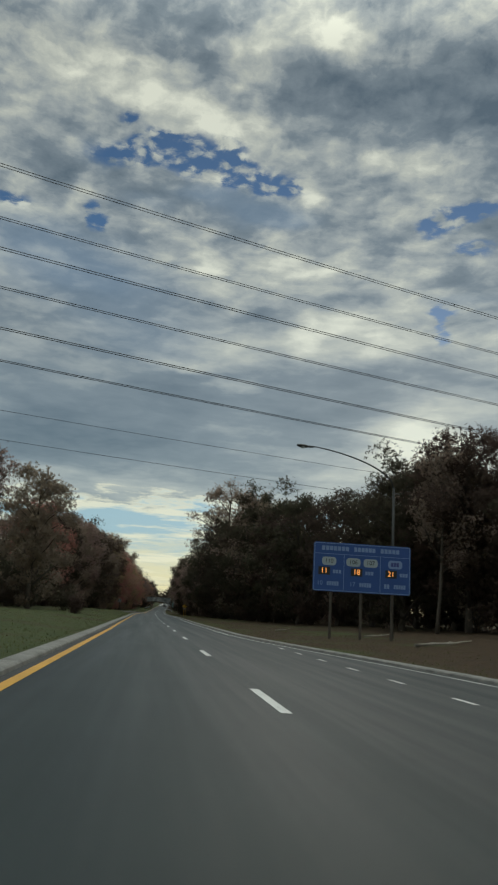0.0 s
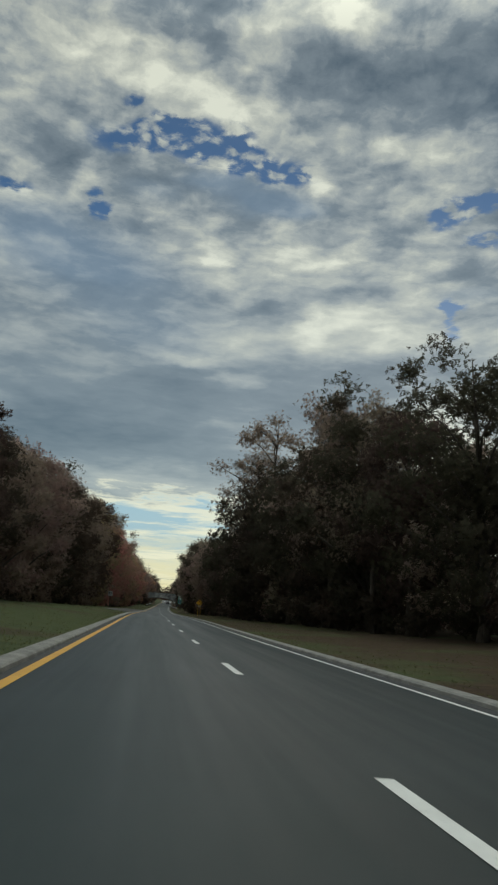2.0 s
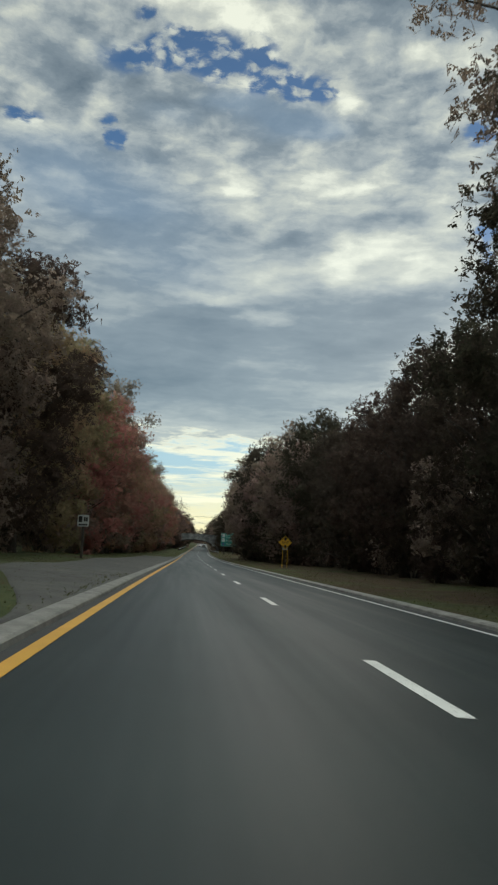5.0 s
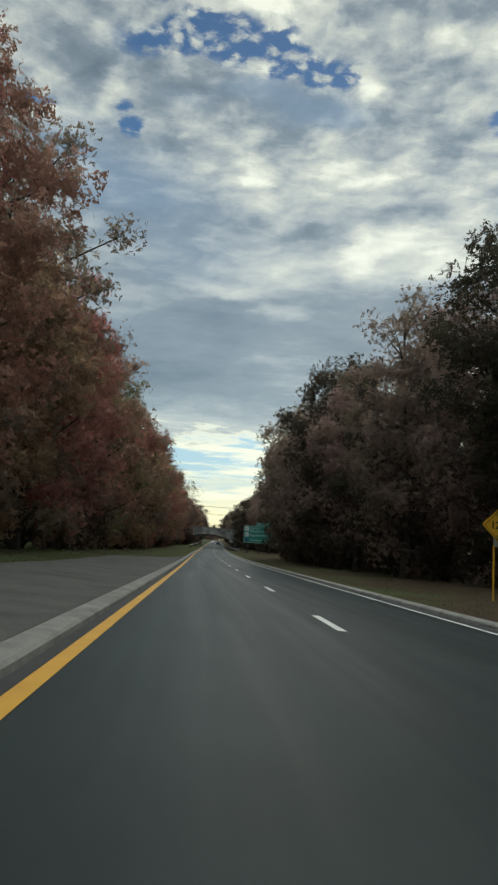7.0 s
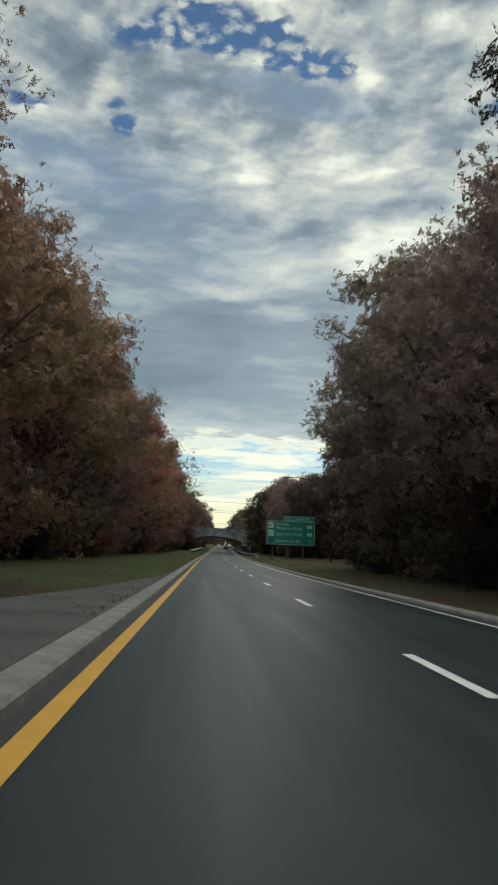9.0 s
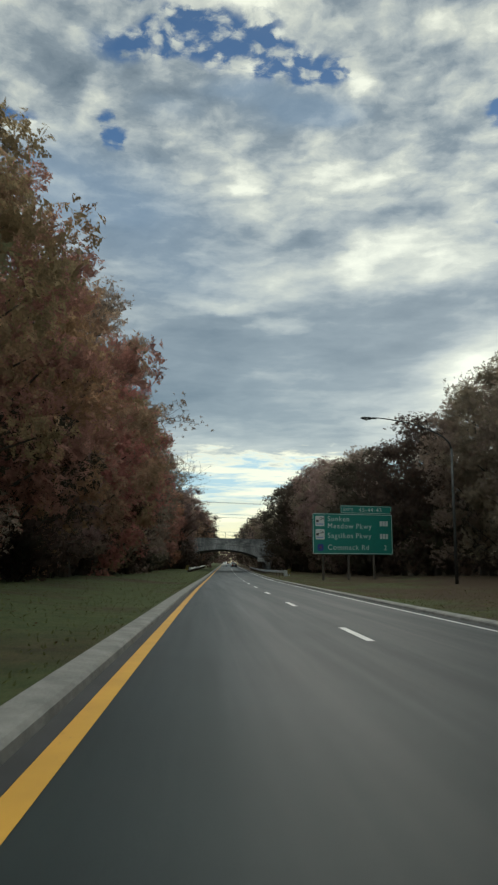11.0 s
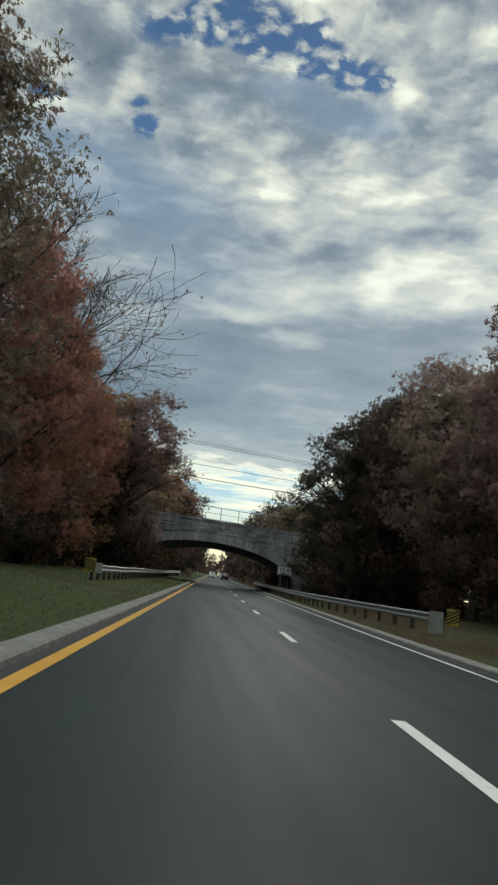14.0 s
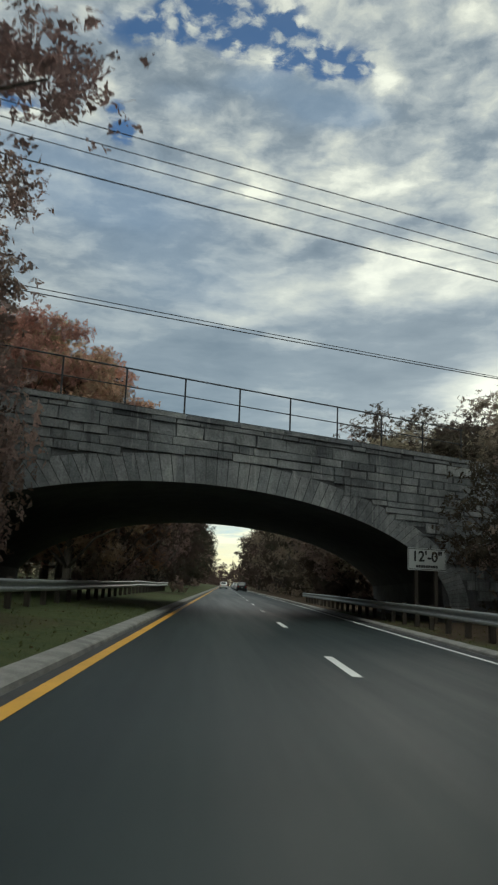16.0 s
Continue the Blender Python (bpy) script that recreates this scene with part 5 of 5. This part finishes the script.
# ---- guard rails ----
def guard_rail(pts, label):
    """W-beam on timber posts through points (offset, y)."""
    top = new("guard_rail")
    tagged(top, label, "guard rail", "guard rails")
    ys_, os_ = [q[1] for q in pts], [q[0] for q in pts]
    side = 1 if os_[-1] > 0 else -1
    prof = [(0.00, 0.41), (-0.045, 0.445), (-0.045, 0.49), (0.02, 0.545), (0.02, 0.585), (-0.045, 0.64), (-0.045, 0.685), (0.0, 0.72)]
    ring = [(side * a, z) for a, z in prof] + [(side * (a + 0.006), z) for a, z in prof[::-1]]
    line = steps(ys_[0], ys_[-1], 1.0)
    verts, faces, n = [], [], len(ring)
    for y in line:
        o = float(np.interp(y, ys_, os_))
        base = on_road(o, y, verge_z(o, y) + 0.02)
        verts.extend(base + Vector((a, 0, z)) for a, z in ring)
    for i in range(len(line) - 1):
        for k in range(n):
            a, b = i * n + k, i * n + (k + 1) % n
            faces.append((a, b, b + n, a + n))
    faces.append(tuple(range(n)))
    faces.append(tuple(range((len(line) - 1) * n, len(line) * n))[::-1])
    beam = new("beam", raw_mesh("beam", verts, faces, GALV))
    beam.parent = top
    y = ys_[0] + 0.3
    while y < ys_[-1]:
        o = float(np.interp(y, ys_, os_)) + side * 0.06
        p = on_road(o, y, verge_z(o, y))
        bm = bmesh.new()
        box(bm, p.x - 0.075 + side * 0.14, p.x + 0.075 + side * 0.14, p.y - 0.075, p.y + 0.075, p.z - 0.5, p.z + 0.78, 0.008)
        post = part("post", bm, TIMBER, top)
        bm = bmesh.new()
        box(bm, p.x + side * 0.005 - 0.03, p.x + side * 0.005 + 0.06 if side > 0 else p.x + 0.03, p.y - 0.07, p.y + 0.07, p.z + 0.42, p.z + 0.74)
        part("blockout", bm, TIMBER, post)
        y += 1.9
    p = on_road(os_[0], ys_[0], verge_z(os_[0], ys_[0]))
    bm = bmesh.new()
    box(bm, p.x - 0.10, p.x + (0.30 if side < 0 else 0.45), p.y - 0.12, p.y + 0.02, p.z + (0.36 if side < 0 else -0.2), p.z + 0.82, 0.02)
    part("end_cap", bm, GALV, top, "blunt galvanised end piece")
    return top


guard_rail([(-6.2, 419), (-6.0, 430), (-5.9, 508)], "galvanised guard rail along the inner verge under the bridge")
guard_rail([(7.5, 413), (6.3, 421), (5.6, 430), (5.4, 440), (5.4, 502)], "galvanised guard rail along the outer verge under the bridge")


MARKER_YELLOW = flat_paint("faded_yellow_sheet", (0.30, 0.24, 0.035))


def object_marker(o, y, lean):
    top = new("object_marker")
    p = on_road(o, y)
    p.z += verge_z(o, y)
    top.matrix_world = Matrix.Translation(p)
    tagged(top, "yellow and black striped marker at the guard rail's end", "road marker")
    bm = bmesh.new()
    panel(bm, -0.24, 0.24, 0.36, 0.98, 0, 0.02)
    part("panel", bm, MARKER_YELLOW, top)
    for k in range(5):
        bm = bmesh.new()
        z = 0.40 + k * 0.125
        v = [bm.verts.new((0.24 * lean * a, -0.004, min(0.978, max(0.362, z + b)))) for a, b in ((-1, 0.13), (1, -0.13), (1, -0.065), (-1, 0.195))]
        bm.faces.new(v if lean > 0 else v[::-1])
        part("stripe", bm, SIGN_BLACK, top)
    bm = bmesh.new()
    box(bm, -0.03, 0.03, 0.02, 0.06, -0.4, 0.95)
    part("post", bm, GALV, top)


object_marker(-6.35, 418.2, 1)
object_marker(8.1, 412.2, -1)


# ---- street lamps ----
def street_lamp(base, head, label):
    top = new("street_lamp")
    tagged(top, label, "street lamp", "street lamps")
    base, head = Vector(base), Vector(head)
    knee = Vector((base.x, base.y, head.z - 1.9))
    bm = bmesh.new()
    smooth_chain(bm, [base, base.lerp(knee, 0.5), knee], [0.13, 0.10, 0.08], 12)
    part("pole", bm, POLE_GREY, top)
    bm = bmesh.new()
    reach = head - Vector((base.x, base.y, head.z))
    pts = [knee + Vector((0, 0, -0.05))]
    for s in range(1, 11):
        f = s / 10
        pts.append(Vector((base.x, base.y, 0)) + reach * (1 - math.cos(f * math.pi / 2)) ** 0.8 + Vector((0, 0, knee.z + (head.z + 0.08 - knee.z) * math.sin(f * math.pi / 2) ** 0.8)))
    pts[-1] = head + Vector((0, 0, 0.06)) - reach.normalized() * 0.3
    smooth_chain(bm, pts, [0.07 - 0.004 * i for i in range(len(pts))], 10)
    part("arm", bm, POLE_GREY, top)
    bm = bmesh.new()
    d = reach.normalized()
    for q, r in ((head - d * 0.35, 0.08), (head + d * 0.02, 0.17), (head + d * 0.30, 0.16)):
        bmesh.ops.create_uvsphere(bm, u_segments=14, v_segments=8, radius=1, matrix=Matrix.Translation(q) @ d.to_track_quat("X", "Z").to_matrix().to_4x4() @ Matrix.Diagonal((0.30, r, r * 0.62, 1)))
    luminaire = part("luminaire", bm, POLE_GREY, top, "drooping cobra head lamp housing")
    bm = bmesh.new()
    bmesh.ops.create_uvsphere(bm, u_segments=14, v_segments=8, radius=1, matrix=Matrix.Translation(head + d * 0.16 + Vector((0, 0, -0.08))) @ Matrix.Diagonal((0.16, 0.13, 0.08, 1)))
    m, _, b = material("lamp_glass")
    b.inputs["Base Color"].default_value, b.inputs["Roughness"].default_value = (0.55, 0.56, 0.55, 1), 0.15
    part("lens", bm, m, luminaire, "dull glass lens")
    return top


street_lamp((14.9, 50.6, -0.3), (8.3, 48.4, 11.9), "tall grey street lamp with a long curved arm over the road")
street_lamp((18.2, 357.0, -0.2), (11.85, 355.7, 12.15), "grey street lamp with a long arm above the trees")


# ---- overhead cables ----
def cable(a, b, radius, sag, label, group, name="power_cable"):
    bm = bmesh.new()
    a, b = Vector(a), Vector(b)
    pts = [a.lerp(b, i / 24) + Vector((0, 0, -sag * 4 * (i / 24) * (1 - i / 24))) for i in range(25)]
    smooth_chain(bm, pts, [radius] * 25, 6)
    return tagged(mesh_ob(name, bm, WIRE), label, "cable", group)


for z, y0, slope in ((32.2, 59.3, 0.41), (31.0, 65.5, 0.40), (25.2, 57.8, 0.41), (24.7, 64.2, 0.41), (19.4, 57.8, 0.42), (19.6, 66.8, 0.42)):
    for s in (0.0, 0.42):
        cable((-130, y0 + s - 130 * slope, z + 3.2), (130, y0 + s + 130 * slope, z + 3.2), 0.028, 3.2, "thin dark high-voltage cable spanning the road", "high-voltage cables")
    for x in (-18.0, 4.0, 27.0):
        bm = bmesh.new()
        tube(bm, (x, y0 + x * slope - 0.02, z + 3.2 - 3.2 * (1 - (x / 130) ** 2)), (x, y0 + x * slope + 0.44, z + 3.2 - 3.2 * (1 - (x / 130) ** 2)), 0.03, seg=6)
        tagged(mesh_ob("cable_spacer", bm, WIRE), "small dark spacer between two cables", "cable spacer", "cable spacers")
for z, y0 in ((15.1, 64.4), (13.0, 65.1)):
    cable((-60, y0 - 60 * 0.41, z + 0.8), (60, y0 + 60 * 0.41, z + 0.8), 0.016, 0.8, "single thin dark cable across the road", "single cables")
for z, y0, slope, r in ((15.35, 458.0, 0.39, 0.016), (15.35, 458.9, 0.40, 0.016), (15.35, 459.6, 0.40, 0.016), (12.85, 456.2, 0.40, 0.02), (12.85, 465.4, 0.40, 0.016), (12.85, 465.9, 0.385, 0.02)):
    cable((-32, y0 - 32 * slope, z + 0.45), (42, y0 + 42 * slope, z + 0.45), r, 0.45, "thin dark cable strung above the bridge", "cables at the bridge")


# ---- cars queueing far ahead ----
def car_paint(name, colour):
    m, nt, b = material(name)
    v = coords(nt)
    dirt = noise_of(nt, v, 2.5, 4, 0.6)
    nt.links.new(mix(nt, 0.25, colour, ramp(nt, dirt, ((0.3, (0.6, 0.6, 0.58)), (0.7, (1, 1, 1)))), "MULTIPLY"), b.inputs["Base Color"])
    b.inputs["Roughness"].default_value, b.inputs["Metallic"].default_value = 0.3, 0.2
    b.inputs["Coat Weight"].default_value = 0.6
    return m


CAR_GLASS, _, _b = material("car_glass")
_b.inputs["Base Color"].default_value, _b.inputs["Roughness"].default_value = (0.015, 0.018, 0.02, 1), 0.08
TYRE = surface("tyre_rubber", ((0.3, (0.012, 0.012, 0.012)), (0.7, (0.025, 0.025, 0.025))), 4.0, 0.85, fine=40)
TAIL = surface("tail_lamp_red", ((0.3, (0.30, 0.012, 0.010)), (0.7, (0.42, 0.02, 0.015))), 6.0, 0.25, fine=40)


def loft(bm, rows):
    """Rows of (y, half width low, half width high, z low, z high) joined into a shell."""
    rings = [[bm.verts.new(p) for p in ((-a, y, z0), (a, y, z0), (a * 1.02, y, (z0 + z1) / 2), (b, y, z1), (-b, y, z1), (-a * 1.02, y, (z0 + z1) / 2))] for y, a, b, z0, z1 in rows]
    for r0, r1 in zip(rings, rings[1:]):
        for k in range(6):
            f = bm.faces.new((r0[k], r0[(k + 1) % 6], r1[(k + 1) % 6], r1[k]))
            f.smooth = True
    bm.faces.new(rings[0][::-1])
    bm.faces.new(rings[-1])


def car(paint, o, y, tall, label):
    top = new("car")
    top.matrix_world = Matrix.Translation(on_road(o, y))
    tagged(top, label, "car", "cars queueing ahead")
    L, hw = (4.7, 0.92) if tall else (4.6, 0.89)
    belt, roof = (1.05, 1.72) if tall else (0.92, 1.44)
    bm = bmesh.new()
    loft(bm, [(0.0, hw * 0.92, hw * 0.88, 0.38, belt * 0.92), (0.12, hw, hw * 0.94, 0.28, belt), (1.4, hw, hw * 0.96, 0.25, belt), (3.2, hw, hw * 0.95, 0.25, belt * 0.98), (4.2, hw * 0.98, hw * 0.90, 0.28, belt * 0.84), (L, hw * 0.86, hw * 0.8, 0.38, belt * 0.72)])
    part("body", bm, paint, top)
    bm = bmesh.new()
    back = 0.12 if tall else 0.75
    loft(bm, [(back, hw * 0.90, hw * 0.86, belt - 0.02, belt + 0.02), (back + 0.35, hw * 0.90, hw * 0.76, belt - 0.02, roof - 0.06), (back + 0.8, hw * 0.9, hw * 0.74, belt - 0.02, roof), (2.3, hw * 0.9, hw * 0.74, belt - 0.02, roof - 0.02), (3.35, hw * 0.88, hw * 0.84, belt - 0.04, belt + 0.02)])
    part("cabin", bm, paint, top)
    bm = bmesh.new()
    s = 0.02
    v = [bm.verts.new(q) for q in ((-hw * 0.72, back + 0.06 - s, belt + 0.10), (hw * 0.72, back + 0.06 - s, belt + 0.10), (hw * 0.66, back + 0.31 - s, roof - 0.12), (-hw * 0.66, back + 0.31 - s, roof - 0.12))]
    bm.faces.new(v)
    ext = bmesh.ops.extrude_face_region(bm, geom=bm.faces[:])["geom"]
    bmesh.ops.translate(bm, verts=[g for g in ext if isinstance(g, bmesh.types.BMVert)], vec=(0, 0.05, 0.0))
    part("rear_window", bm, CAR_GLASS, top, "dark rear window")
    for sx in (-1, 1):
        bm = bmesh.new()
        box(bm, sx * hw * 0.74 - 0.14, sx * hw * 0.74 + 0.14, -0.015, 0.08, belt * 0.66, belt * 0.88, 0.02)
        part("tail_lamp", bm, TAIL, top, "red tail lamp")
        for wy in (0.85, 3.75):
            bm = bmesh.new()
            tube(bm, (sx * (hw - 0.20), wy, 0.33), (sx * (hw + 0.01), wy, 0.33), 0.33, seg=18)
            wheel = part("wheel", bm, TYRE, top, "black tyre")
            bm = bmesh.new()
            tube(bm, (sx * (hw + 0.005), wy, 0.33), (sx * (hw + 0.02), wy, 0.33), 0.21, seg=14)
            part("rim", bm, GALV, wheel)
    bm = bmesh.new()
    box(bm, -hw * 0.9, hw * 0.9, -0.05, 0.10, 0.36, 0.58, 0.03)
    part("bumper", bm, paint, top)
    bm = bmesh.new()
    box(bm, -0.16, 0.16, -0.06, -0.045, 0.62, 0.74)
    part("number_plate", bm, SIGN_WHITE, top, "plain pale number plate")
    return top


WHITE_CAR, SILVER_CAR, DARK_CAR, GREY_CAR = car_paint("white_car_paint", (0.75, 0.75, 0.74)), car_paint("silver_car_paint", (0.42, 0.43, 0.44)), car_paint("black_car_paint", (0.02, 0.02, 0.023)), car_paint("grey_car_paint", (0.14, 0.145, 0.15))
RIGHT_LANE, LEFT_LANE = 2.45, -0.95
for o, y, paint, tall, label in (
        (RIGHT_LANE, 588, DARK_CAR, True, "black sport utility car seen from behind"), (RIGHT_LANE, 603, WHITE_CAR, False, "white saloon car seen from behind"),
        (RIGHT_LANE - 0.1, 617, SILVER_CAR, False, "silver saloon car in the queue"), (RIGHT_LANE, 634, GREY_CAR, True, "grey sport utility car in the queue"),
        (RIGHT_LANE, 655, WHITE_CAR, True, "white sport utility car in the queue"), (RIGHT_LANE, 690, SILVER_CAR, False, "silver saloon car far along the road"),
        (LEFT_LANE, 636, WHITE_CAR, True, "white sport utility car in the inner lane"), (LEFT_LANE, 650, DARK_CAR, False, "black saloon car in the inner lane"),
        (LEFT_LANE, 668, SILVER_CAR, True, "silver sport utility car in the inner lane"), (LEFT_LANE, 700, WHITE_CAR, False, "white saloon car far along the inner lane")):
    car(paint, o, y, tall, label)


# ---- fallen wood on the outer verge ----
def fallen_branch(o, y, turn, size):
    bm = bmesh.new()
    smooth_chain(bm, [Vector((-1.6, 0, 0.05)), Vector((-0.6, 0.1, 0.16)), Vector((0.4, 0.0, 0.22)), Vector((1.5, -0.2, 0.42))], [0.09, 0.08, 0.06, 0.02], 8)
    smooth_chain(bm, [Vector((0.1, 0.0, 0.18)), Vector((0.6, 0.4, 0.30)), Vector((1.1, 0.9, 0.28))], [0.05, 0.035, 0.012], 6)
    ob = mesh_ob("fallen_branch", bm, PALE_WOOD)
    ob.matrix_world = Matrix.Translation(on_road(o, y, verge_z(o, y))) @ Matrix.Rotation(radians(turn), 4, "Z") @ Matrix.Scale(size, 4)
    tagged(ob, "pale bare branch lying on the leafy verge", "branch", "fallen branches")


PALE_WOOD = surface("pale_dead_wood", ((0.3, (0.20, 0.18, 0.15)), (0.7, (0.36, 0.33, 0.28))), 3.0, 0.9, fine=30, stain=0.4)
fallen_branch(14.0, 39, 10, 1.0)
fallen_branch(14.5, 52, 20, 0.7)
fallen_branch(10.5, 66, 35, 0.5)
